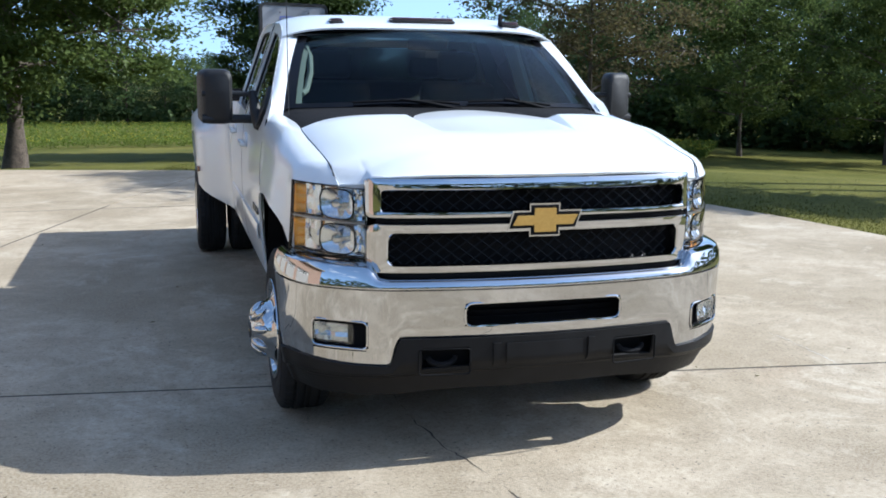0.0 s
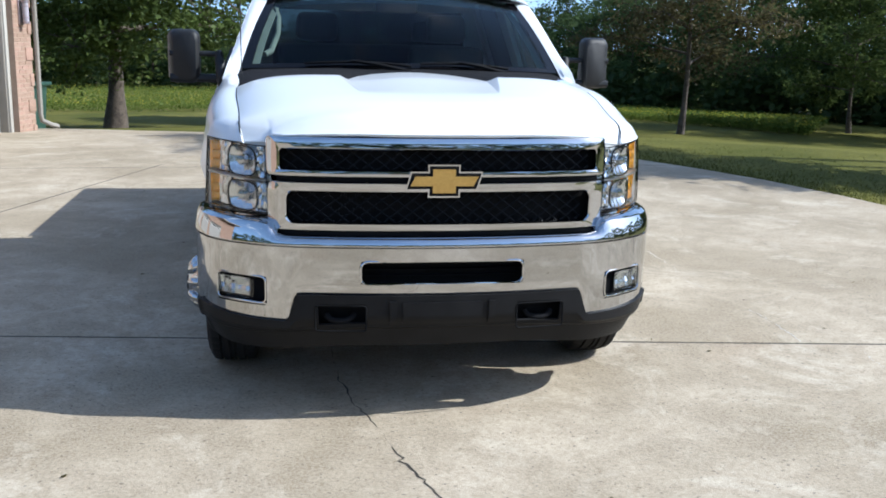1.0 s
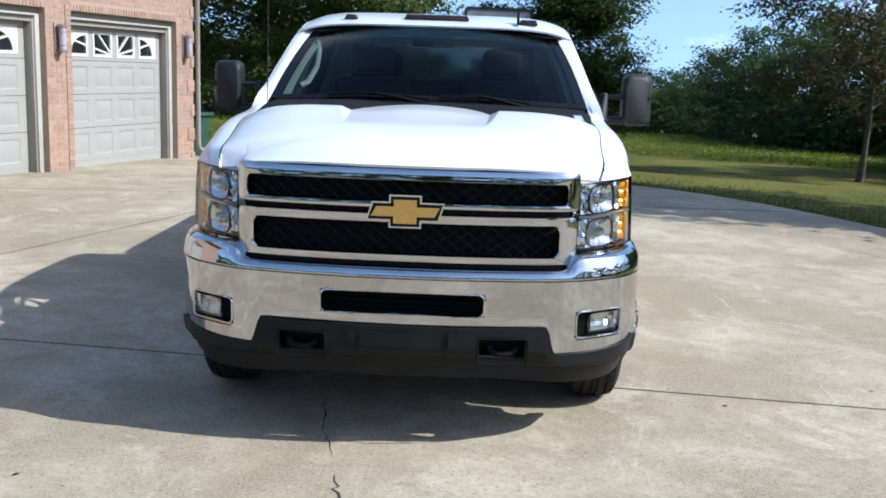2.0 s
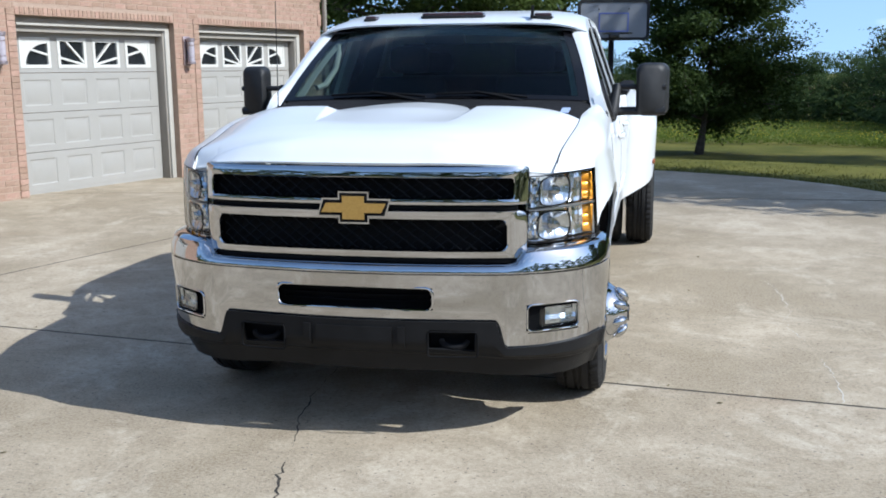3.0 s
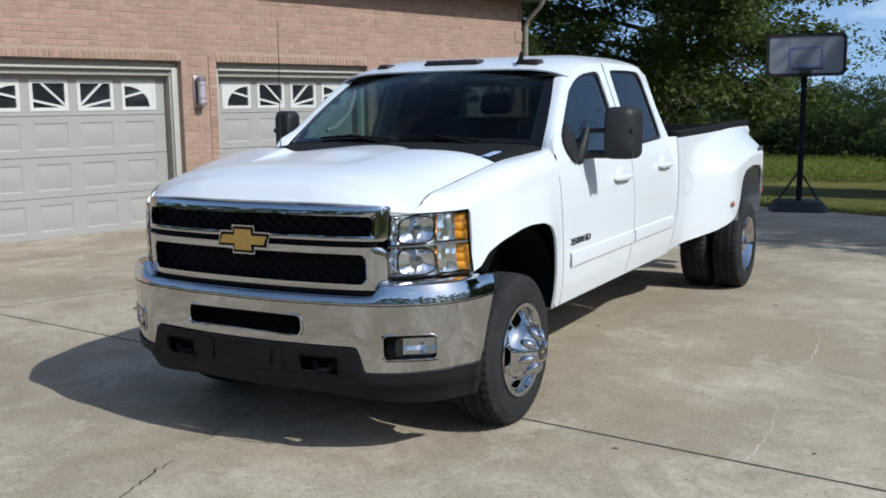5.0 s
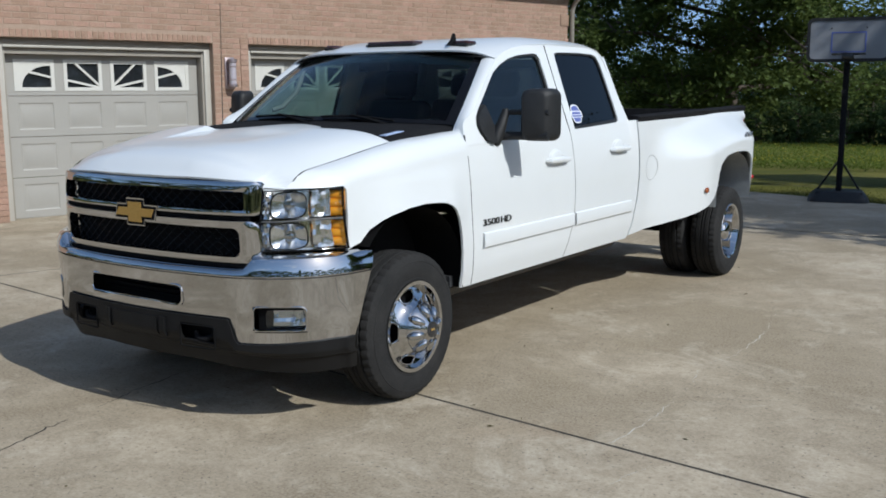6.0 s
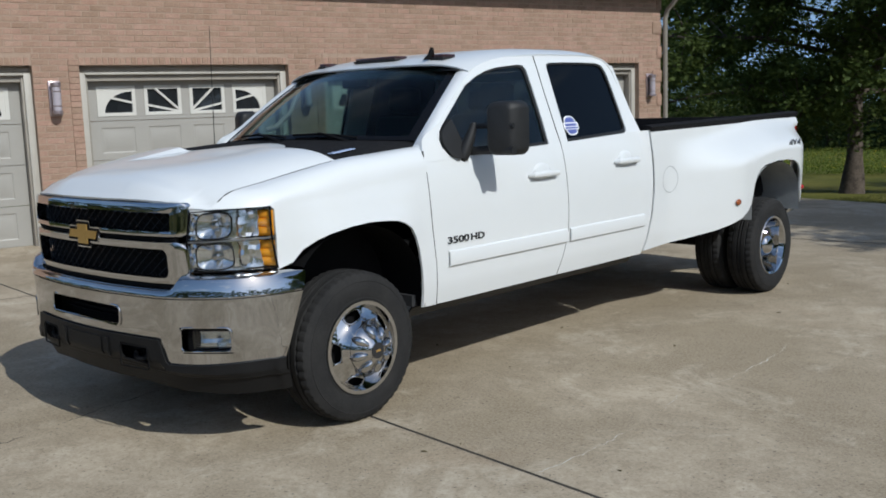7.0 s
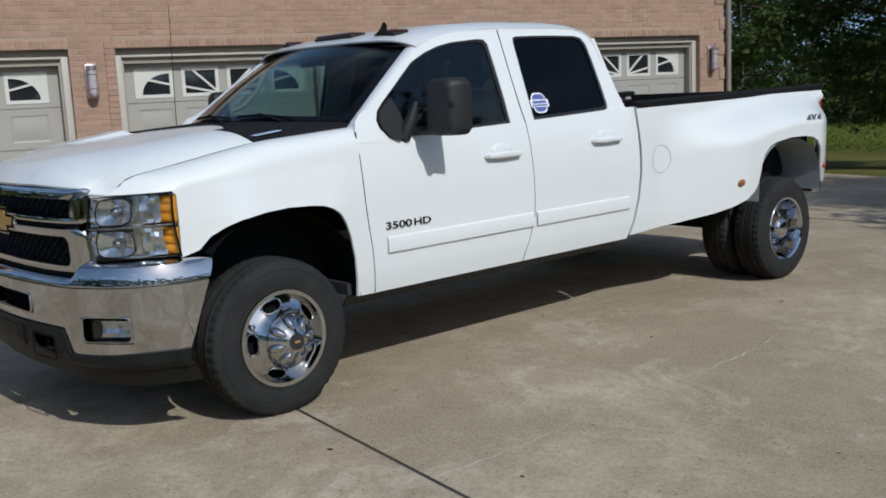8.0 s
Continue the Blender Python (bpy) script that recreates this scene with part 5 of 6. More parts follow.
def lattice(z0, z1, half):
    """Crossing diagonal bars of the grille insert."""
    bm = bmesh.new()
    pitch, rise = 0.062, z1 - z0
    for slope in (1, -1):
        x = -half - rise * 1.3
        while x < half:
            pts = []
            for k in range(7):
                t = k / 6
                xx = x + t * rise * 1.3
                zz = z0 + rise * t if slope > 0 else z1 - rise * t
                if abs(xx) < half:
                    pts.append((xx, grille_y(xx) + 0.035, zz))
            if len(pts) > 1:
                tube(bm, pts, 0.0034, 5)
            x += pitch
    return bm


part("grille_mesh", lattice(1.034, 1.126, 0.640), M_MESH, grille, "black honeycomb insert")
part("grille_mesh", lattice(0.820, 0.960, 0.616), M_MESH, grille, "black honeycomb insert")
BOW = [(-0.148, 0.968), (-0.050, 0.968), (-0.050, 0.936), (0.050, 0.936), (0.050, 0.968), (0.128, 0.968), (0.150, 1.012), (0.050, 1.012), (0.050, 1.044), (-0.050, 1.044), (-0.050, 1.012), (-0.126, 1.012)]
BOW = [(x * 0.92, 1.001 + (z - 0.99) * 0.88) for x, z in BOW]
grow = lambda k: [(x + math.copysign(k, x), z + math.copysign(k, z - 1.001)) for x, z in BOW]
badge = part("badge", plate(grow(0.019), [], lambda x, z: (x, -0.910, z), (0, 0.03, 0)), M_CHROME, grille, "chrome and gold emblem")
part("badge_rim", plate(grow(0.012), [], lambda x, z: (x, -0.913, z), (0, 0.006, 0)), M_VOID, grille)
part("badge_face", plate(BOW, [], lambda x, z: (x, -0.918, z), (0, 0.008, 0)), M_GOLD, grille, "gold emblem face")


# headlamps
def headlamp(s):
    def skin(u, v, back=0.0):
        # u from the inner to the outer edge, v from foot to head
        x = 0.692 + 0.275 * u + (0.012 - 0.029 * u) * v
        y = -0.784 + 0.312 * u ** 1.7 + (0.022 - 0.036 * u) * v + back
        z = 0.848 + 0.001 * u + (0.276 + 0.012 * u) * v
        return Vector((s * (x - back * 0.25), y - 0.01 * math.sin(math.pi * v), z))

    lamp = part("headlamp", sheet(lambda u, v: skin(u, v, 0.060 + 0.10 * smooth(0.58, 0.70, u) * smooth(1.0, 0.86, u)), steps(0, 1, 31), steps(0, 1, 9), 0.01), M_SILVER, truck, "clear twin-deck headlamp with amber corner", 50)
    part("lens", sheet(lambda u, v: skin(u, v), steps(0, 1, 17), steps(0, 1, 9)), M_LENS, lamp, "clear lens", 60).visible_shadow = False
    for v0, v1 in ((0.0, 0.016), (0.984, 1.0)):
        part("lamp_rim", sheet(lambda u, v: skin(u, v, -0.002), steps(0, 1, 15), [v0, v1], 0.012), M_EDGE, lamp)
    for u0, u1 in ((0.0, 0.014), (0.984, 1.0)):
        part("lamp_rim", sheet(lambda u, v: skin(u, v, -0.002), [u0, u1], steps(0, 1, 7), 0.012), M_EDGE, lamp)
    part("divider", sheet(lambda u, v: skin(u, v, 0.004), steps(0, 1, 15), steps(0.488, 0.510, 3), 0.03), M_STEEL, lamp, "grey divider")
    rnd = random.Random(21)

    def facets(u0, u1, vc, nu, nv, depth):
        """A mirror cut into small tilted facets."""
        inner = lambda k, n: 0 < k < n - 1
        jog = {(i, j): (rnd.uniform(-0.3, 0.3), rnd.uniform(-0.3, 0.3), rnd.uniform(-0.008, 0.008)) for i in range(nu) for j in range(nv)}

        def at(u, v):
            i, j = round((u - u0) / (u1 - u0) * (nu - 1)), round((v - vc + 0.215) / 0.43 * (nv - 1))
            a, b, c = jog[i, j]
            return skin(u + a * (u1 - u0) / (nu - 1) * inner(i, nu), v + b * 0.43 / (nv - 1) * inner(j, nv), depth + c)
        part("side_reflector", sheet(at, steps(u0, u1, nu), steps(vc - 0.215, vc + 0.215, nv), 0.002), M_SILVER, lamp, "", 12)

    for vc in (0.25, 0.75):
        def squircle(a, r):
            c, d = math.cos(a), math.sin(a)
            k = r / (abs(c) ** 3.4 + abs(d) ** 3.4) ** (1 / 3.4)
            return 0.40 + 0.225 * k * c, vc + 0.212 * k * d

        bm = sheet(lambda a, r: skin(*squircle(a, r), 0.012 + 0.036 * (1 - r * r) + 0.0022 * math.sin(34 * squircle(a, r)[0] * 2.2) * r), steps(0, 2 * math.pi, 49), [0.001, 0.12, 0.25, 0.4, 0.55, 0.7, 0.82, 0.92, 1.0], 0.001)
        part("reflector", bm, M_SILVER, lamp, "smooth bowl reflector", 60)
        part("reflector_ring", ring_bar([skin(*squircle(a, 1.0), 0.010) for a in steps(0, 2 * math.pi, 33)[:-1]], 0.0032, 6), M_VOID, lamp)
        c = skin(0.40, vc, 0.044)
        bm = bmesh.new()
        tube(bm, [c, c + Vector((s * 0.010, -0.020, 0)), c + Vector((s * 0.013, -0.028, 0)), c + Vector((s * 0.014, -0.030, 0))], [0.024, 0.022, 0.015, 0.002], 14)
        part("bulb_shield", bm, M_CHROME, lamp, "chrome bulb shield")
        facets(0.03, 0.175, vc, 6, 10, 0.018)
        facets(0.63, 0.82, vc, 6, 7, 0.050)
        amber = lambda p, q: Vector((s * (0.858 + 0.084 * p), -0.520 + 0.048 * p - 0.012 * abs(math.sin(3 * math.pi * q)) ** 0.6 * math.sin(math.pi * p) ** 0.5, 0.848 + 0.28 * (vc - 0.212 + 0.424 * q)))
        part("corner_lamp", sheet(amber, steps(0, 1, 9), steps(0, 1, 19), 0.003), M_AMBER, lamp, "amber turn lamp", 40)
    # near-black block: shade put into the hollow behind the lamp
    part("lamp_back", boxed(min(s * 0.66, s * 0.86), max(s * 0.66, s * 0.86), -0.54, -0.44, 0.84, 1.10), M_VOID, truck)


mirrored(headlamp)


# ---- mirrors, wipers, lamps on the roof, aerial ----
def tow_mirror(s):
    head_pts = rounded(1.105, 1.288, 1.285, 1.578, 0.045, 6)
    bm = bmesh.new()
    rings = []
    for d, k in ((0.0, 0.80), (0.012, 0.92), (0.03, 0.985), (0.06, 1.0), (0.115, 1.0), (0.122, 0.97)):
        cx, cz = 1.197, 1.432
        rings.append([bm.verts.new((s * (cx - 0.015 + (x - cx) * k - 0.028 * (1 - d / 0.122) * (x > cx)), 0.888 + d + 0.22 * (x - cx) * k, cz + (z - cz) * k)) for x, z in head_pts])
    for a, b in zip(rings, rings[1:]):
        for i in range(len(a)):
            bm.faces.new((a[i], a[(i + 1) % len(a)], b[(i + 1) % len(a)], b[i]))
    bm.faces.new(rings[0])
    bm.faces.new(rings[-1])
    m = part("tow_mirror", bm, M_BLACK, truck, "black telescoping tow mirror", 40)
    part("mirror_glass", plate(rounded(1.118, 1.275, 1.39, 1.565, 0.03, 5), [], lambda x, z: (s * (x - 0.015), 1.0115 + 0.22 * (x - 1.197), z), (0, 0.003, 0)), M_CHROME, m, "mirror glass")
    part("spotter_glass", plate(rounded(1.118, 1.275, 1.297, 1.375, 0.02, 5), [], lambda x, z: (s * (x - 0.015), 1.0115 + 0.22 * (x - 1.197), z), (0, 0.003, 0)), M_CHROME, m)
    for z, r in ((1.447, 0.015), (1.314, 0.024)):
        bm = bmesh.new()
        tube(bm, [(s * 0.965, 0.895, z - 0.004), (s * 1.03, 0.915, z), (s * 1.25, 0.922, z)], r, 10)
        part("mirror_arm", bm, M_BLACK, m)
    bm = bmesh.new()
    tube(bm, [(s * 0.950, 0.825, 1.262), (s * 0.955, 0.832, 1.275), (s * 0.962, 0.848, 1.32), (s * 0.975, 0.875, 1.38), (s * 0.985, 0.895, 1.44), (s * 0.985, 0.900, 1.462), (s * 0.985, 0.900, 1.468)], [0.018, 0.034, 0.038, 0.030, 0.022, 0.019, 0.010], 14)
    part("mirror_pivot", bm, M_BLACK, m)
    sail = [(0.78, 1.274), (0.725, 1.298), (0.69, 1.345), (0.684, 1.38), (0.705, 1.425), (0.75, 1.46), (0.80, 1.490), (0.825, 1.42), (0.84, 1.35), (0.85, 1.287)]
    part("mirror_base", plate(sail, [], lambda y, z: (s * (cab_x(z) + 0.012), y, z), (-s * 0.03, 0, 0)), M_BLACK, m)


mirrored(tow_mirror)


def wiper(x0, x1):
    bm = bmesh.new()
    pts = [shield(u, v) + Vector((0, -0.012, 0.010)) for u, v in zip(steps(x0, x1, 8), [0.0, 0.018, 0.03, 0.036, 0.04, 0.038, 0.034, 0.028])]
    tube(bm, pts, 0.007, 6)
    w = part("wiper", bm, M_VOID, truck, "black windshield wiper")
    bm = bmesh.new()
    tube(bm, [shield(x0, -0.04) + Vector((0, -0.02, 0.0)), shield((x0 * 2 + x1) / 3, 0.01) + Vector((0, -0.022, 0.014)), pts[4] + Vector((0, -0.008, 0.008))], [0.014, 0.011, 0.007], 6)
    part("wiper_arm", bm, M_VOID, w)


wiper(0.02, -0.62)
wiper(0.64, 0.08)
for x, w in ((0.012, 0.182), (-0.49, 0.032), (0.545, 0.048)):
    z = lerp_table(ROOF, 1.17) - (0.012 if abs(x) > 0.1 else 0.0)
    bm = boxed(x - w, x + w, 1.10, 1.21, z - 0.008, z + 0.019, 0.009, seg=3)
    lamp = part("roof_lamp", bm, M_ROOFLAMP, truck, "smoked amber clearance lamp")
    part("lamp_base", boxed(x - w - 0.006, x + w + 0.006, 1.092, 1.218, z - 0.012, z + 0.003, 0.004), M_BLACK, lamp)
bm = plate([(1.10, 1.875), (1.20, 1.88), (1.19, 1.945), (1.175, 1.952), (1.15, 1.91)], [], lambda y, z: (0.478, y - 0.06, z - 0.04), (0.014, 0, 0))
part("roof_fin", bm, M_VOID, truck, "black fin aerial")
bm = bmesh.new()
tube(bm, [(-0.845, 0.46, 1.33), (-0.845, 0.462, 1.37), (-0.845, 0.47, 1.7), (-0.845, 0.48, 2.12)], [0.012, 0.003, 0.0025, 0.0018], 6)
part("whip_aerial", bm, M_BLACK, truck, "thin black whip aerial")

# ---- wheels ----
TYRE = [(-0.100, 0.225), (-0.112, 0.245), (-0.119, 0.290), (-0.118, 0.330), (-0.108, 0.365), (-0.096, 0.384), (-0.085, 0.389), (-0.062, 0.393), (-0.060, 0.384), (-0.050, 0.384), (-0.048, 0.394), (-0.020, 0.395), (-0.018, 0.386), (-0.006, 0.386), (-0.004, 0.395)]
TYRE = TYRE + [(-x, r) for x, r in reversed(TYRE)]


def tyre(parent, cx):
    bm = lathe(TYRE, 144)
    # tread blocks: cross grooves on the shoulders
    for v in bm.verts:
        r = math.hypot(v.co.y, v.co.z)
        if 0.383 < r and abs(v.co.x) > 0.05:
            k = round(math.atan2(v.co.z, v.co.y) / (2 * math.pi) * 144)
            if k % 3 == 0:
                v.co.y *= 0.984
                v.co.z *= 0.984
    ob = part("tyre", bm, M_RUBBER, parent, "black rubber tyre", 25)
    ob.location.x = cx
    for r in (0.256, 0.345):
        bm = lathe([(0.1130 if r < 0.33 else 0.113, r - 0.006), (0.1165 if r < 0.33 else 0.1165, r), (0.114 if r < 0.33 else 0.109, r + 0.006)], 64)
        ring = part("sidewall_rib", bm, M_RUBBER, parent)
        ring.location.x = cx
    return ob


def front_wheel(s):
    m = Matrix.Translation((s * 0.875, 0, 0.382)) @ Matrix.Rotation(0 if s > 0 else math.pi, 4, "Z") @ Matrix.Diagonal((1, 0.967, 0.967, 1))
    w = empty("front_wheel", m)
    w.parent = truck
    tyre(w, 0.0)
    prof = [(0.085, 0.236), (0.112, 0.246), (0.122, 0.243), (0.120, 0.224), (0.104, 0.217), (0.094, 0.212), (0.098, 0.202), (0.106, 0.180), (0.120, 0.155), (0.144, 0.136), (0.156, 0.130), (0.152, 0.124), (0.166, 0.118), (0.180, 0.100), (0.198, 0.080), (0.212, 0.060), (0.218, 0.046), (0.222, 0.040), (0.222, 0.0)]
    n = 60
    hole = lambda i, k: i in (6, 7) and (k % 12) in (3, 4, 5, 6, 7, 8)
    part("wheel_cover", lathe(prof, n, skip=hole), M_CHROME, w, "chrome wheel cover with hand holes", 40)
    # near-black disc gives the hand holes their shade
    part("wheel_dark", lathe([(0.06, 0.225), (0.055, 0.12), (0.06, 0.0)], 40), M_VOID, w)
    for h in range(5):
        a0 = 2 * math.pi * (h * 12 + 6) / n
        pts = []
        for k in range(20):
            b = 2 * math.pi * k / 20
            r = 0.178 + 0.026 * math.copysign(abs(math.sin(b)) ** 0.7, math.sin(b))
            a = a0 + (0.295 + 0.03 * math.sin(b)) * math.copysign(abs(math.cos(b)) ** 0.7, math.cos(b))
            xx = float(np.interp(r, [0.134, 0.155, 0.178, 0.196, 0.208], [0.140, 0.120, 0.106, 0.098, 0.092]))
            pts.append((xx + 0.001, r * math.cos(a), r * math.sin(a)))
        part("hand_hole_rim", ring_bar(pts, 0.0045), M_CHROME, w)
    for k in range(8):
        a = 2 * math.pi * k / 8 + 0.2
        bm = bmesh.new()
        c = (math.cos(a), math.sin(a))
        tube(bm, [(x, r * c[0], r * c[1]) for x, r in ((0.150, 0.130), (0.164, 0.120), (0.182, 0.104), (0.200, 0.086), (0.212, 0.070), (0.215, 0.062))], [0.004, 0.018, 0.023, 0.020, 0.012, 0.003], 14)
        part("lug_cover", bm, M_CHROME, w)
    part("cap_ring", lathe([(0.212, 0.043), (0.2255, 0.041), (0.2265, 0.037), (0.2255, 0.0)], 32), M_BADGE, w, "dark centre cap")
    part("cap_mark", boxed(0.226, 0.2285, -0.015, 0.015, -0.005, 0.005, 0.0008), M_GOLD, w)


mirrored(front_wheel)


def rear_wheel(s):
    m = Matrix.Translation((s * 1.095, 4.262, 0.380)) @ Matrix.Rotation(0 if s > 0 else math.pi, 4, "Z") @ Matrix.Diagonal((1, 0.962, 0.962, 1))
    w = empty("rear_wheel", m)
    w.parent = truck
    tyre(w, 0.0)
    tyre(w, -0.275)
    prof = [(0.085, 0.236), (0.110, 0.246), (0.116, 0.240), (0.110, 0.225), (0.06, 0.205), (-0.02, 0.196), (-0.035, 0.188), (-0.038, 0.165), (-0.038, 0.120), (-0.03, 0.105), (0.02, 0.095), (0.06, 0.088), (0.085, 0.070), (0.095, 0.05), (0.098, 0.0)]
    hole = lambda i, k: i == 7 and (k % 12) in (4, 5, 6, 7)
    part("wheel_cover", lathe(prof, 60, skip=hole), M_CHROME, w, "deep chrome dual-wheel cover", 40)
    # near-black disc for the shade deep in the dual wheel
    part("wheel_dark", lathe([(-0.06, 0.20), (-0.06, 0.0)], 40), M_VOID, w)
    for k in range(8):
        a = 2 * math.pi * k / 8
        bm = bmesh.new()
        c = (math.cos(a), math.sin(a))
        tube(bm, [(-0.04, 0.118 * c[0], 0.118 * c[1]), (0.01, 0.118 * c[0], 0.118 * c[1]), (0.02, 0.118 * c[0], 0.118 * c[1])], [0.016, 0.015, 0.006], 10)
        part("lug_cover", bm, M_CHROME, w)
    part("axle", lathe([(-1.08, 0.05), (-0.5, 0.05), (-0.42, 0.07), (-0.38, 0.07)], 16), M_VOID, w)


mirrored(rear_wheel)

# ---- cabin ----
part("dashboard", boxed(-0.78, 0.78, 0.60, 1.02, 1.02, 1.29, 0.06, seg=4), M_SEAT, truck, "dark dashboard")
part("dash_top", sheet(lambda u, v: (u * 0.76, 0.52 + 0.25 * u * u + v * (0.42 - 0.2 * u * u), 1.335 - 0.02 * v), steps(-1, 1, 17), steps(0, 1, 5), 0.02), M_VOID, truck)


def seat(x, y, wide=0.25):
    st = part("cabin_seat", boxed(x - wide, x + wide, y - 0.27, y + 0.24, 0.80, 0.97, 0.05, seg=4), M_SEAT, truck, "dark cloth seat")
    tilt = Matrix.Translation((x, y + 0.22, 0.92)) @ Matrix.Rotation(radians(-14), 4, "X")
    part("backrest", boxed(-wide, wide, -0.06, 0.08, 0.0, 0.60, 0.05, tilt, 4), M_SEAT, st)
    for q in ((x,) if wide < 0.4 else (x - 0.42, x + 0.42)):
        part("headrest", boxed(-0.13, 0.13, -0.05, 0.05, 0.62, 0.80, 0.045, Matrix.Translation((q, y + 0.22, 0.92)) @ Matrix.Rotation(radians(-12), 4, "X"), 4), M_SEAT, st)


seat(0.42, 1.42)
seat(-0.42, 1.42)
seat(0.0, 2.28, 0.72)
bm = bmesh.new()
tube(bm, [(0.42 + 0.19 * math.cos(a), 1.06 - 0.09 * math.sin(a), 1.225 + 0.165 * math.sin(a)) for a in steps(0, 2 * math.pi, 33)], 0.015, 8, False)
part("steering_wheel", bm, M_BLACK, truck, "black steering wheel")
part("wheel_hub", boxed(0.34, 0.50, 1.03, 1.08, 1.16, 1.27, 0.02), M_BLACK, truck)
bm = bmesh.new()
tube(bm, [(-0.735, 0.80, 1.45), (-0.70, 0.86, 1.47), (-0.665, 0.95, 1.56), (-0.66, 1.0, 1.65), (-0.675, 1.04, 1.70)], [0.016, 0.017, 0.017, 0.017, 0.014], 8)
part("grab_handle", bm, M_TRIMGREY, truck, "grey pillar grab handle")
for s in (1, -1):
    part("pillar_trim", sheet(lambda v, u: shield(s * (0.955 - 0.05 * u), v) + Vector((0, 0.03 + 0.02 * u, -0.02)), steps(0.05, 0.97, 8), steps(0, 1, 3), 0.006), M_TRIMGREY, truck)
part("headliner", sheet(lambda y, u: (u * 0.74, y, lerp_table(ROOF, y) - 0.05 - 0.02 * abs(u) ** 3), steps(1.05, 2.5, 9), steps(-1, 1, 9), 0.005), M_SEAT, truck, angle=60)
part("inside_mirror", boxed(-0.12, 0.12, 0.93, 0.96, 1.69, 1.755, 0.015), M_VOID, truck)


# ---- badges and decals on the doors ----
def lettering(text, size, m, material, parent, name, label):
    curve = bpy.data.curves.new(name, "FONT")
    curve.body, curve.size, curve.extrude, curve.bevel_depth = text, size, 0.003, 0.0006
    curve.align_x, curve.align_y = "CENTER", "CENTER"
    tmp = new(name, curve)
    me = bpy.data.meshes.new_from_object(tmp.evaluated_get(bpy.context.evaluated_depsgraph_get()))
    bpy.data.objects.remove(tmp)
    me.materials.clear()
    me.materials.append(material)
    ob = new(name, me)
    ob.parent = parent
    ob.matrix_world = m
    return tagged(ob, label)


for s in (1, -1):
    side_m = lambda y, z, wide: Matrix.Translation((s * (side_x(y, z) + 0.003), y, z)) @ Matrix.Rotation(radians(90 * s), 4, "Z") @ Matrix.Rotation(radians(90), 4, "X") @ Matrix.Diagonal((wide, 1, 1, 1))
    for text, y in (("3500", 0.738), ("HD", 0.899)):
        lettering(text, 0.052, side_m(y if s > 0 else 1.60 - y, 0.838, 1.72 if text == "3500" else 1.6), M_BADGE, truck, "model_badge", "dark raised model badge")
    lettering("4X4", 0.085, side_m(4.655, 1.172, 1.5), M_STEEL, truck, "drive_badge", "grey drive decal")
# round-cornered dealer decal on the rear window, its words as bars
dz, dy = 1.415, 1.925
decal_at = lambda off: (lambda y, z: (cab_x(z) - 0.0135 + off, y, z))
shape = [(dy + 0.066 * math.cos(a) * (1 - 0.06 * math.cos(4 * a)), dz + 0.064 * math.sin(a) * (1 - 0.06 * math.cos(4 * a))) for a in steps(0, 2 * math.pi, 33)[:-1]]
decal = part("window_decal", plate(shape, [], decal_at(0.0), (-0.001, 0, 0)), M_WHITEDECAL, truck, "white and blue dealer decal")
part("decal_field", plate([(dy + (y - dy) * 0.86, dz + (z - dz) * 0.86) for y, z in shape], [], decal_at(0.001), (-0.0006, 0, 0)), M_BLUEDECAL, decal)
for z0, z1, w, off, m in ((-0.024, 0.020, 0.078, 0.002, M_WHITEDECAL), (-0.0035, 0.013, 0.060, 0.003, M_BLUEDECAL), (-0.019, -0.009, 0.066, 0.003, M_BLUEDECAL)):
    part("decal_bar", plate([(dy - w, dz + z0), (dy + w, dz + z0), (dy + w, dz + z1), (dy - w, dz + z1)], [], decal_at(off), (-0.0006, 0, 0)), m, decal)
part("cowl_plate", sheet(lambda u, v: (0.768 + 0.02 * u, 0.04 + 0.155 * v, lerp_table([(0.0, 1.334), (0.2, 1.356)], 0.04 + 0.155 * v) + 0.006), steps(-1, 1, 3), steps(0, 1, 5), 0.004), mat("pale_blue_decal", (0.34, 0.42, 0.62), (0.42, 0.50, 0.70), 0.4, scale=60), truck, "small pale blue cowl tag")


# ---- basketball hoop ----
hoop = tagged(empty("basketball_hoop", Matrix.Translation((0.50, 11.36, -0.09)) @ Matrix.Rotation(radians(14), 4, "Z")), "portable basketball hoop with grey backboard and black pole on the concrete", "basketball hoop")
part("base", sheet(lambda u, v: ((0.43 - 0.10 * v ** 2) * math.copysign(abs(math.cos(u)) ** 0.4, math.cos(u)), 0.05 + (0.40 - 0.10 * v ** 2) * math.copysign(abs(math.sin(u)) ** 0.4, math.sin(u)), 0.005 + 0.17 * v), steps(0, 2 * math.pi, 41), steps(0, 1, 6)), M_BLACK, hoop, "black plastic base tank", 50)
part("base_top", boxed(-0.33, 0.33, -0.25, 0.35, 0.14, 0.178, 0.02), M_BLACK, hoop)
bm = bmesh.new()
tube(bm, [(0.0, 0.0, 0.12), (0.01, 0.02, 1.0), (0.02, 0.05, 2.05), (0.02, 0.06, 2.25)], 0.044, 12)
part("pole", bm, M_LINER, hoop, "black steel pole")
for z in (0.95, 1.6):
    bm = bmesh.new()
    tube(bm, [(0.01, 0.02 + z * 0.015, z), (0.01, 0.02 + z * 0.015, z + 0.05)], 0.05, 12)
    part("collar", bm, M_STEEL if z < 1.2 else M_BLACK, hoop)
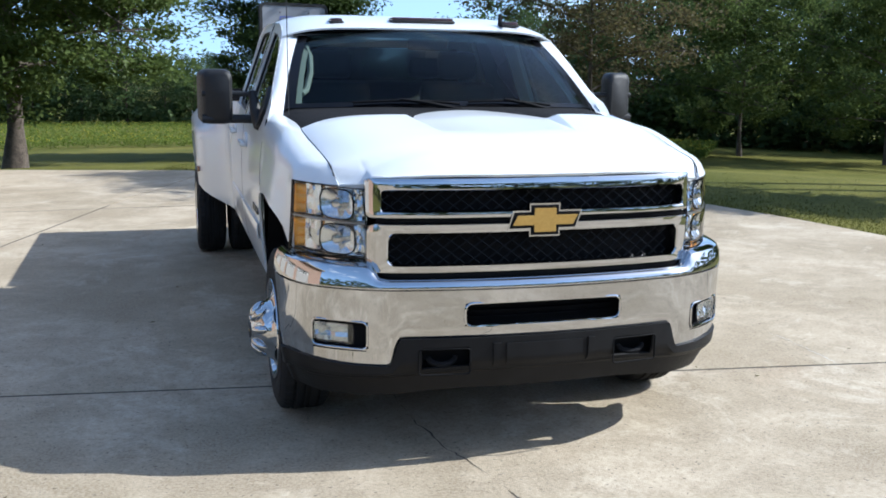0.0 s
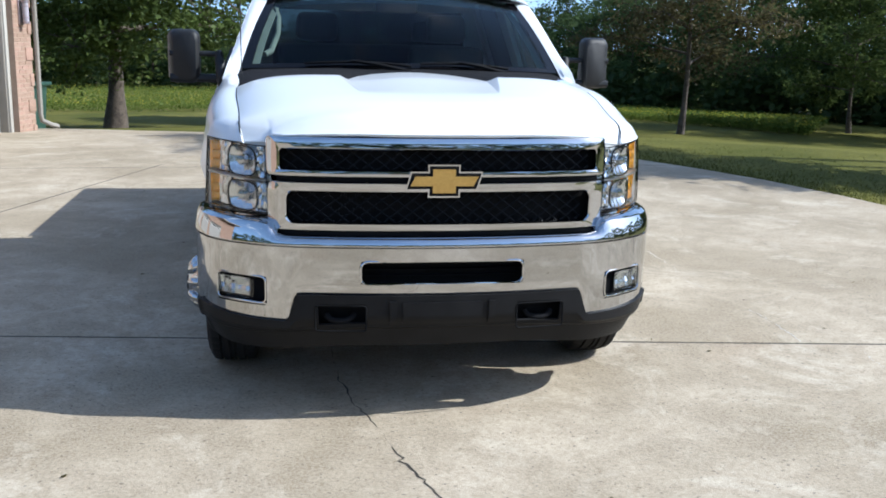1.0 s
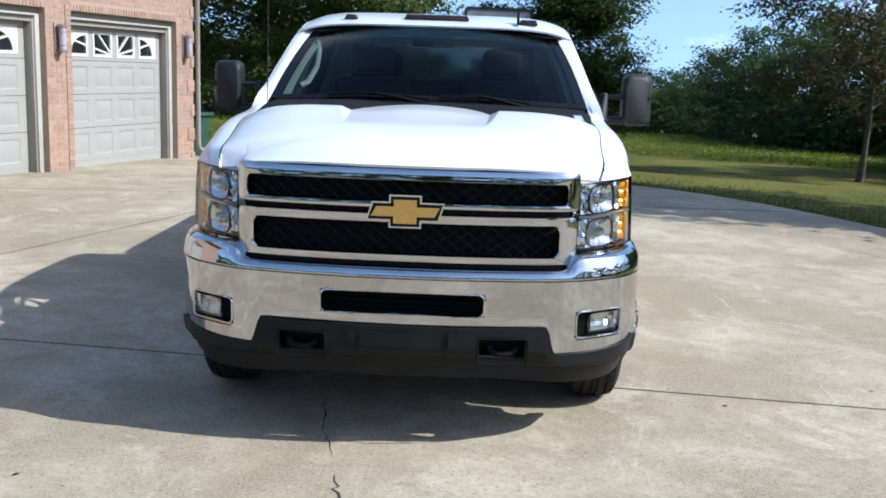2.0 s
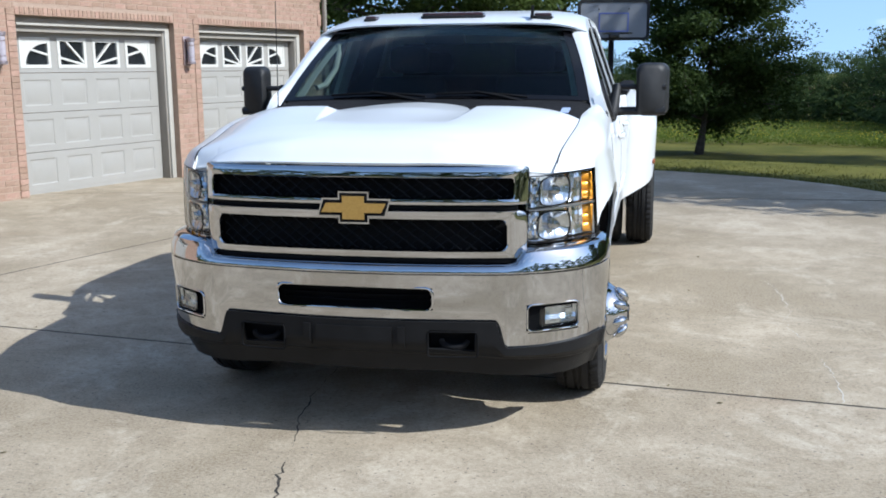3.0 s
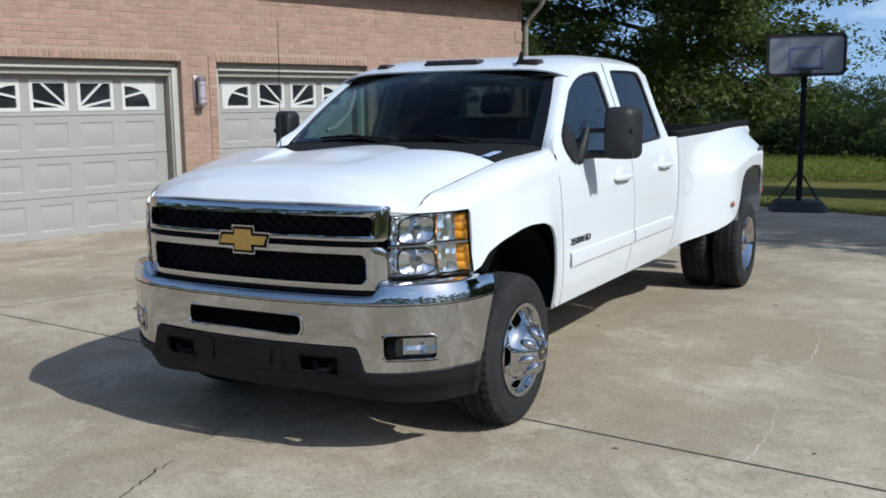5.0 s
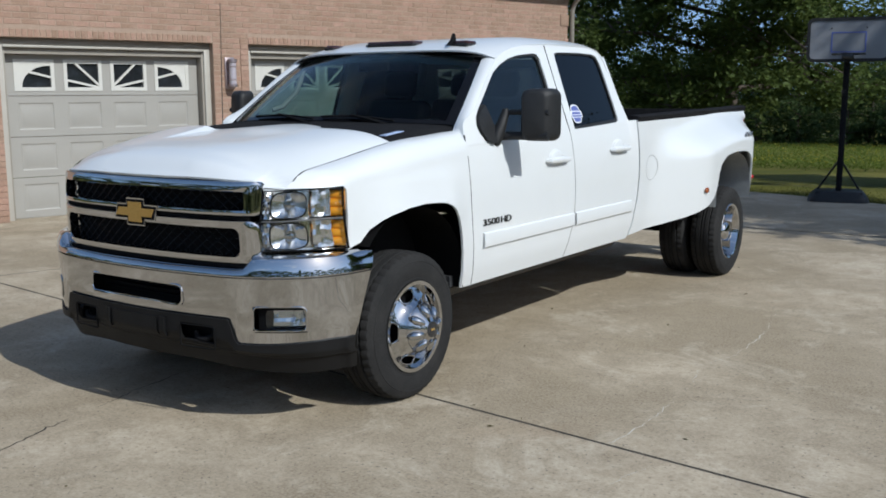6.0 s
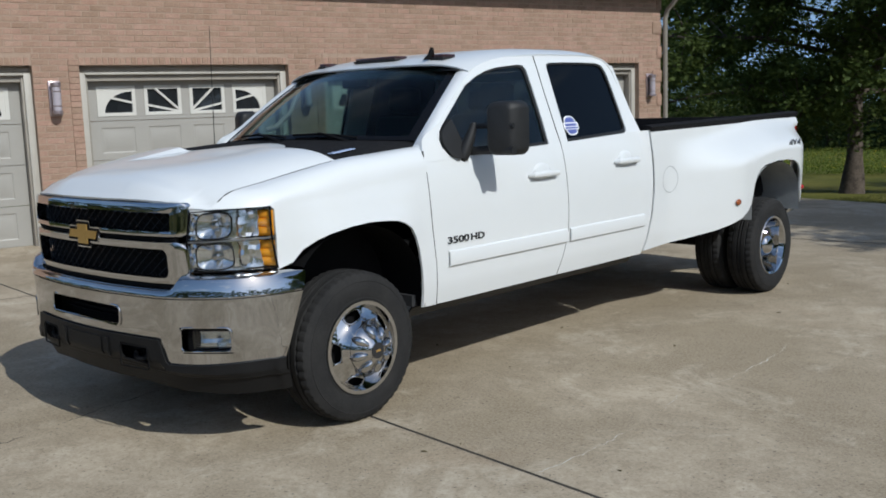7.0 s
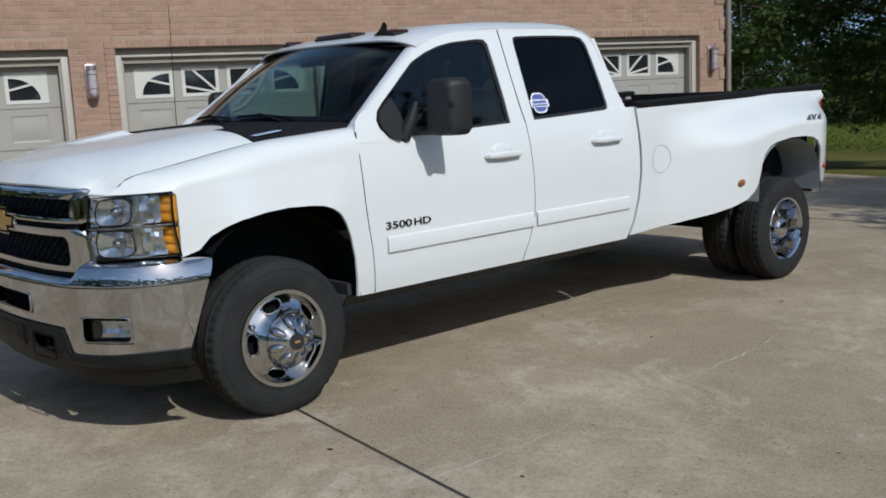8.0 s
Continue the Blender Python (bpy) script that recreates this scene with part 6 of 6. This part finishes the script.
for q in (-0.3, 0.3):
    bm = bmesh.new()
    tube(bm, [(q, 0.15, 0.16), (q * 0.05, 0.03, 0.62)], 0.016, 8)
    part("brace", bm, M_BLACK, hoop)
board = part("backboard", plate(rounded(-0.52, 0.56, 2.075, 2.655, 0.07, 6), [], lambda x, z: (x, -0.10, z), (0, 0.03, 0)), M_BOARD, hoop, "grey backboard with a blue target square")
part("board_rim", plate(rounded(-0.545, 0.585, 2.05, 2.68, 0.09, 6), [rounded(-0.500, 0.540, 2.095, 2.635, 0.06, 6)], lambda x, z: (x, -0.112, z), (0, 0.05, 0)), M_BLACK, board, "black edge")
for sq, t in (((-0.215, 0.255, 2.185, 2.475), 0.016),):
    x0, x1, z0, z1 = sq
    part("target_square", plate([(x0, z0), (x1, z0), (x1, z1), (x0, z1)], [[(x0 + t, z0 + t), (x1 - t, z0 + t), (x1 - t, z1 - t), (x0 + t, z1 - t)]], lambda x, z: (x, -0.106, z), (0, 0.005, 0)), M_BLUEDECAL, board, "blue target square")
for q in (-0.215, 0.255):
    bm = bmesh.new()
    tube(bm, [(q, -0.115, 2.53), (q, -0.10, 2.53)], 0.010, 10)
    part("bolt", bm, M_BLACK, board)
bm = bmesh.new()
tube(bm, [(0.02 + 0.22 * math.cos(a), -0.40 + 0.22 * math.sin(a), 2.15) for a in steps(0, 2 * math.pi, 33)], 0.010, 8, False)
part("rim", bm, M_BADGE, hoop, "dark steel rim")
part("rim_bracket", boxed(-0.06, 0.10, -0.20, -0.10, 2.09, 2.17, 0.01), M_BADGE, hoop)
part("board_arm", boxed(-0.03, 0.07, -0.09, 0.10, 2.12, 2.20, 0.01), M_BLACK, hoop)
part("board_arm", boxed(-0.03, 0.07, -0.09, 0.10, 2.38, 2.44, 0.01), M_BLACK, hoop)


# ---- trees ----
def leaf_quads(points, size, rng, droop=0.25):
    """A pointed leaf at each point, most of them lying rather flat."""
    n = len(points)
    d = rng.normal(size=(n, 3))
    d[:, 2] = d[:, 2] * 0.5 - droop
    d /= np.linalg.norm(d, axis=1, keepdims=True)
    up = rng.normal(size=(n, 3)) * 0.45
    up[:, 2] += 1
    w = np.cross(d, up)
    w /= np.linalg.norm(w, axis=1, keepdims=True) + 1e-9
    up = np.cross(w, d)
    ln, wd = size * rng.uniform(0.7, 1.4, (n, 1)), size * rng.uniform(0.28, 0.5, (n, 1))
    a, tip, mid = points, points + d * ln, points + d * ln * 0.5
    l, r = mid + w * wd + up * wd * 0.35, mid - w * wd + up * wd * 0.35
    verts = np.stack([a, l, tip, r], 1).reshape(-1, 3)
    faces = np.arange(n * 4).reshape(n, 4)
    return verts, faces


def tree_parts(seed, height, trunk_r, clear, spread, leaves, leaf_size, leaf_material, limbs=11, shape=1.0, low=0.0, twigs=3, clump=0.30, bare=False):
    """Meshes of a trunk with limbs and of its crown; the foot at the origin."""
    rng = np.random.default_rng(seed)
    bm = bmesh.new()
    lean = rng.normal(size=2) * 0.02
    spine = [(lean[0] * z + 0.06 * math.sin(z * 1.1 + seed), lean[1] * z + 0.06 * math.cos(z * 0.9 + seed), z) for z in steps(-0.3, height * 0.9, 14)]
    tube(bm, spine, [trunk_r * (1.55 if i == 0 else 1.25 if i == 1 else max(0.08, 1 - 0.95 * i / 13)) for i in range(14)], 12)
    tips = []
    for k in range(limbs):
        z = clear + (height * 0.85 - clear) * (k / limbs) ** 0.9
        a = k * 2.4 + rng.uniform(-0.4, 0.4)
        t = (z - clear) / max(0.1, height - clear)
        reach = spread * (0.35 + 0.65 * math.sin(math.pi * min(1, (0.25 + 0.75 * t) ** shape))) * rng.uniform(0.8, 1.1)
        rise = reach * (0.10 + 0.5 * t) - low * (1 - t)
        p0 = np.array([lean[0] * z, lean[1] * z, z])
        p1 = p0 + np.array([math.cos(a) * reach * 0.5, math.sin(a) * reach * 0.5, rise * 0.65 + 0.15])
        p2 = p0 + np.array([math.cos(a) * reach, math.sin(a) * reach, rise])
        r0 = trunk_r * 0.34 * (1 - 0.6 * t) + 0.01
        tube(bm, [p0, (p0 + p1) / 2 + rng.normal(size=3) * 0.05, p1, p2], [r0, r0 * 0.8, r0 * 0.55, r0 * 0.15], 7)
        for q in np.linspace(0.3, 1.0, 8):
            base = p0 + (p1 - p0) * min(1, q / 0.5) if q < 0.5 else p1 + (p2 - p1) * (q - 0.5) / 0.5
            for _ in range(twigs):
                off = np.clip(rng.normal(size=3), -1.8, 1.8) * np.array([1, 1, 0.6]) * spread * 0.15
                tip = base + off
                tips.append(tip)
                if not bare and q > 0.4 and rng.random() < 0.7:
                    tube(bm, [base, (base + tip) / 2 + rng.normal(size=3) * 0.04, tip], [r0 * 0.3, r0 * 0.2, 0.006], 5)
    tips = np.array(tips)
    per = leaves // len(tips)
    pts = []
    for tip in tips:
        k = max(3, int(per * rng.uniform(0.5, 1.5)))
        sig = clump * rng.uniform(0.6, 1.5)
        pts.append(tip + np.clip(rng.normal(size=(k, 3)), -1.9, 1.9) * np.array([sig, sig, sig * 0.5]))
    pts = np.concatenate(pts)
    v, f = leaf_quads(pts, leaf_size, rng)
    return finish("trunk", bm, M_BARK, 50), raw_mesh("crown", v, f, leaf_material)


def plant(name, label, meshes, x, y, turn=0.0, size=1.0, group="", sink=0.0):
    t = tagged(empty(name, Matrix.Translation((x, y, ground_z(x, y) - 0.05 - sink)) @ Matrix.Rotation(turn, 4, "Z") @ Matrix.Scale(size, 4)), label, "tree", group)
    for n, me in zip(("trunk", "crown"), meshes):
        ob = new(n, me)
        ob.parent = t
    return t


oak_a = tree_parts(11, 9.5, 0.25, 2.5, 5.7, 96000, 0.142, M_LEAF, 28, 0.9, low=0.55, twigs=4, clump=0.28)
oak_b = tree_parts(12, 10.5, 0.12, 2.3, 5.2, 38000, 0.16, M_LEAF, 22, 0.9, low=0.3, twigs=4, clump=0.27)
pear = tree_parts(13, 8.0, 0.12, 0.9, 2.7, 82000, 0.11, M_LEAF2, 28, 0.75, low=0.1, twigs=4, clump=0.25)
plant("oak_tree", "broad green oak on the lawn by the driveway", oak_a, -5.44, 24.1, 4.59)
plant("pear_tree", "dense rounded green tree on the lawn", pear, 2.86, 31.2, 1.0, 1.08)
plant("oak_tree", "large shady green oak on the lawn", oak_b, 21.1, 31.0, 2.2, 0.72)
plant("oak_tree", "large shady green oak on the lawn", oak_b, 23.7, 25.6, 3.1, 0.70)
# three trees out of view, added to cast shade across the far driveway
shade_a = tree_parts(15, 8.2, 0.14, 4.4, 2.1, 13000, 0.19, M_LEAF, 16, 0.9, twigs=3, clump=0.30)
shade_c = tree_parts(17, 12.5, 0.16, 9.2, 1.9, 9000, 0.19, M_LEAF, 14, 0.9, twigs=3, clump=0.30)
shade_b = tree_parts(16, 5.0, 0.09, 1.7, 1.4, 7000, 0.14, M_LEAF, 12, 0.9, twigs=3, clump=0.2)
plant("oak_tree", "unseen tall green oak on the lawn, added to shade the driveway", shade_a, 10.2, 7.4, 4.0)
plant("oak_tree", "unseen tall slender green oak on the lawn, added to shade the driveway", shade_c, 11.8, 8.1, 1.0)
plant("maple_tree", "unseen small green tree on the lawn, added to shade the driveway edge", shade_b, 10.2, 5.6, 1.0)
dry = tree_parts(14, 7.5, 0.075, 1.6, 2.8, 26000, 0.09, M_LEAF4, 18, 0.8, twigs=4, clump=0.2)
plant("maple_tree", "thin brownish young tree on the lawn", dry, 12.9, 28.0, 0.7, 1.42)
plant("oak_tree", "large shady green oak on the lawn", oak_b, -15.5, 31.0, 2.0, 1.0)

# woods all round: how far off and how high they stand changes with the bearing (degrees from +y towards +x)
SKYLINE = [(-180, 46, 0.27), (-110, 60, 0.2), (-75, 90, 0.09), (-40, 100, 0.06), (-22, 104, 0.055), (-12, 90, 0.050), (-3, 82, 0.042), (1.5, 80, 0.024), (4, 80, 0.022), (9, 82, 0.018), (13.7, 76, 0.024), (16, 62, 0.06), (18, 56, 0.09), (21, 52, 0.115), (27, 48, 0.13), (45, 46, 0.15), (75, 50, 0.18), (100, 50, 0.24), (180, 46, 0.27)]


def skyline(b):
    t = [p[0] for p in SKYLINE]
    return float(np.interp(b, t, [p[1] for p in SKYLINE])), float(np.interp(b, t, [p[2] for p in SKYLINE]))


wood_meshes = [tree_parts(30 + k, 12, 0.2, 0.9, 4.4, 5600, 0.31, M_LEAF3, 16, 0.8, low=0.6, clump=0.42, bare=True) for k in range(4)]
thin_meshes = [tree_parts(40 + k, 12, 0.22, 0.9, 4.4, 1500, 0.66, M_LEAF3, 8, 0.8, low=0.5, bare=True) for k in range(2)]
near_meshes = [tree_parts(50 + k, 12, 0.16, 0.7, 4.6, 13000, 0.21, M_LEAF3, 18, 0.8, low=0.8, twigs=4, clump=0.34, bare=True) for k in range(2)]
rng = random.Random(4)
for row in range(3):
    b = -180.0
    while b < 180:
        far, up = skyline(b)
        r = far + row * 7 + rng.uniform(-2.5, 2.5)
        x, y = -0.5 + r * math.sin(radians(b)), 1 + r * math.cos(radians(b))
        high = (1.55 + up * r - ground_z(x, y)) * rng.uniform(0.74, 1.12)
        seen = -32 < b < 62
        if seen or row < 2:
            meshes = near_meshes if 20 < b < 62 and row == 0 else wood_meshes if seen else thin_meshes
            plant("forest_tree", "dark green woodland tree at the edge of the field", rng.choice(meshes), x, y, rng.uniform(0, 6.28), high / 13.8, "woodland trees")
        b += math.degrees(max(2.2, high * 0.42) / r) * (1.0 if seen else 1.25)


def undergrowth():
    """Low bushes along the foot of the woods."""
    g = np.random.default_rng(8)
    n = 30000
    b = np.concatenate([g.uniform(-180, 180, n // 3), g.uniform(-32, 65, n - n // 3)])
    t = [p[0] for p in SKYLINE]
    far, up = np.interp(b, t, [p[1] for p in SKYLINE]), np.interp(b, t, [p[2] for p in SKYLINE])
    r = far - 3 + np.abs(g.normal(size=n)) * 7
    x, y = -0.5 + r * np.sin(np.radians(b)), 1 + r * np.cos(np.radians(b))
    z0 = np.interp(r, [p[0] for p in FALL], [p[1] for p in FALL])
    lump = 0.55 + 0.25 * np.sin(b * 0.8) + 0.2 * np.sin(b * 2.1 + 1)
    z = z0 + g.uniform(0, 1, n) * np.clip(lump, 0.3, 1) * (1.55 + up * r - z0) * 0.62
    v, f = leaf_quads(np.stack([x, y, z], 1), 0.5, g)
    tagged(new("undergrowth", raw_mesh("undergrowth", v, f, M_LEAF3)), "dark green undergrowth at the foot of the woods", "bushes", kind="stuff")


undergrowth()


def crop_field():
    """A band of low leafy crop with yellow bloom beyond the lawn."""
    g = np.random.default_rng(6)
    for name, n, m, size, top, label in (("field_crop", 85000, M_CROP, 0.095, 0.34, "green leafy crop in a band beyond the lawn"), ("field_bloom", 9000, M_BLOOM, 0.05, 0.38, "yellow flowers on the crop")):
        b = g.uniform(-32, 34, n)
        far = np.interp(b, [p[0] for p in SKYLINE], [p[1] for p in SKYLINE]) - 3
        near = np.interp(b, [21, 24, 27, 30, 34], [38.5, 38.2, 36, 34.3, 33.2]) + 0.4 * np.sin(b * 0.7)
        r = near + (far - near) * g.uniform(0, 1, n) ** 1.5
        x, y = -0.5 + r * np.sin(np.radians(b)), 1 + r * np.cos(np.radians(b))
        z = np.interp(r, [p[0] for p in FALL], [p[1] for p in FALL]) + (g.uniform(0.0, top, n) if name == "field_crop" else g.uniform(top - 0.1, top, n))
        v, f = leaf_quads(np.stack([x, y, z], 1), size, g, -0.5)
        tagged(new(name, raw_mesh(name, v, f, m)), label, "crop", kind="stuff")


crop_field()


def lawn_edge():
    """Grass blades on the lawn nearest to the concrete."""
    g = np.random.default_rng(5)
    pts = []
    edge = DRIVE[2:15]
    for (x0, y0), (x1, y1) in zip(edge, edge[1:]):
        ln = math.hypot(x1 - x0, y1 - y0)
        n = int(ln * 900)
        t = g.uniform(0, 1, n)
        nx, ny = (y1 - y0) / ln, -(x1 - x0) / ln
        off = g.exponential(0.9, n)
        side = 1 if nx > 0 or ny > 0 else -1
        pts.append(np.stack([x0 + (x1 - x0) * t - nx * off * -side, y0 + (y1 - y0) * t - ny * off * -side, np.full(n, -0.03)], 1))
    p = np.concatenate(pts)
    p[:, 2] += [ground_z(x, y) for x, y in p[:, :2]]
    n = len(p)
    d = g.normal(size=(n, 3)) * 0.55
    d[:, 2] = 1
    d /= np.linalg.norm(d, axis=1, keepdims=True)
    w = np.cross(d, g.normal(size=(n, 3)))
    w /= np.linalg.norm(w, axis=1, keepdims=True)
    h, b = g.uniform(0.02, 0.045, (n, 1)), 0.004
    v = np.stack([p - w * b, p + w * b, p + d * h + w * b * 0.3, p + d * h - w * b * 0.3], 1).reshape(-1, 3)
    tagged(new("grass_edge", raw_mesh("grass_edge", v, np.arange(n * 4).reshape(n, 4), M_BLADE)), "short grass blades along the concrete edge", "grass", kind="stuff")


lawn_edge()


def leaf_litter():
    """A few dry leaves and crumbs that lie about on the concrete."""
    g = np.random.default_rng(17)
    n = 90
    p = np.stack([g.uniform(-5, 5, n), g.uniform(-4, 6, n), np.full(n, 0.003)], 1)
    a, size = g.uniform(0, 6.28, (n, 1)), g.uniform(0.006, 0.022, (n, 1))
    d = np.concatenate([np.cos(a), np.sin(a), g.uniform(0.0, 0.3, (n, 1))], 1) * size
    w = np.concatenate([-np.sin(a), np.cos(a), g.uniform(0.0, 0.4, (n, 1))], 1) * size * g.uniform(0.3, 0.7, (n, 1))
    v = np.stack([p - d, p + w, p + d, p - w * np.array([1, 1, -0.2])], 1).reshape(-1, 3)
    v[:, 2] = np.maximum(v[:, 2], 0.002)
    tagged(new("leaf_litter", raw_mesh("leaf_litter", v, np.arange(n * 4).reshape(n, 4), M_LEAF4)), "small dry brown leaves scattered on the concrete", "leaves", kind="stuff")


leaf_litter()


# ---- the bricks of the garage front, last ----
def lay_bricks():
    """Running bond in courses; the stretch round the middle doors is laid brick by brick."""
    rng = random.Random(21)
    L, H, J = 0.200, 0.064, 0.011
    near, verts, faces = [], [], []

    def joined(s0, s1, z0, z1, out):
        b = len(verts)
        d = 0.003
        verts.extend([(s0, 0.007, z0), (s1, 0.007, z0), (s1, 0.007, z1), (s0, 0.007, z1),
                      (s0 + d, -out, z0 + d), (s1 - d, -out, z0 + d), (s1 - d, -out, z1 - d), (s0 + d, -out, z1 - d)])
        faces.extend([(b + 4, b + 5, b + 6, b + 7), (b, b + 1, b + 5, b + 4), (b + 1, b + 2, b + 6, b + 5), (b + 2, b + 3, b + 7, b + 6), (b + 3, b, b + 4, b + 7)])

    rows = int(EAVE / (H + J))
    for r in range(-4, rows):
        z0 = 0.006 + r * (H + J)
        z1 = z0 + H
        spans = [(S_LEFT, S_END)]
        if z0 < OPEN_Z + 0.115:
            edges = [S_LEFT] + [e for a, b in OPENINGS for e in (a, b)] + [S_END]
            spans = list(zip(edges[0::2], edges[1::2]))
        for p, q in spans:
            s = p - (L + J) * (0.5 if r % 2 else 0.0)
            while s < q - 0.012:
                a, b = max(s, p), min(s + L, q)
                if b - a > 0.03:
                    full = b - a > L - 0.004
                    if full and 3.6 < a < 8.6 and z0 > OPEN_Z + 0.1 and len(near) < 190:
                        near.append((a, z0, rng.uniform(-0.0015, 0.003)))
                    elif full and (4.0 < a < 4.5 or 0.4 < a < 1.0) and len(near) < 290:
                        near.append((a, z0, rng.uniform(-0.0015, 0.003)))
                    else:
                        joined(a, b, z0, z1, rng.uniform(-0.0015, 0.003))
                s += L + J
        # a narrow proud strip beside each opening
        if z1 < OPEN_Z + 0.13:
            for a, b in OPENINGS:
                joined(a - 0.135, a - 0.006, z0 - 0.0055, z1 + 0.0055, 0.012)
    # soldier course above each opening
    for a, b in OPENINGS:
        s = a + 0.004
        while s + 0.06 < b + 0.02:
            joined(s, s + 0.0625, OPEN_Z + 0.004, OPEN_Z + 0.1, 0.003 + rng.uniform(0, 0.003))
            s += 0.0735
    # returns of the openings and the corner
    wall = new("brickwork", raw_mesh("brickwork", verts, faces, M_BRICK2))
    wall.parent = house
    tagged(wall, kind="stuff")
    bm = bmesh.new()
    d = 0.003
    lo = [bm.verts.new(v) for v in ((0, 0.007, 0), (L, 0.007, 0), (L, 0.007, H), (0, 0.007, H))]
    hi = [bm.verts.new(v) for v in ((d, 0, d), (L - d, 0, d), (L - d, 0, H - d), (d, 0, H - d))]
    bm.faces.new(hi)
    for k in range(4):
        bm.faces.new((lo[k], lo[(k + 1) % 4], hi[(k + 1) % 4], hi[k]))
    me = finish("brick", bm, M_BRICK)
    for s, z, out in near:
        ob = new("brick", me)
        ob.parent = house
        ob.location = (s, -out, z)


lay_bricks()
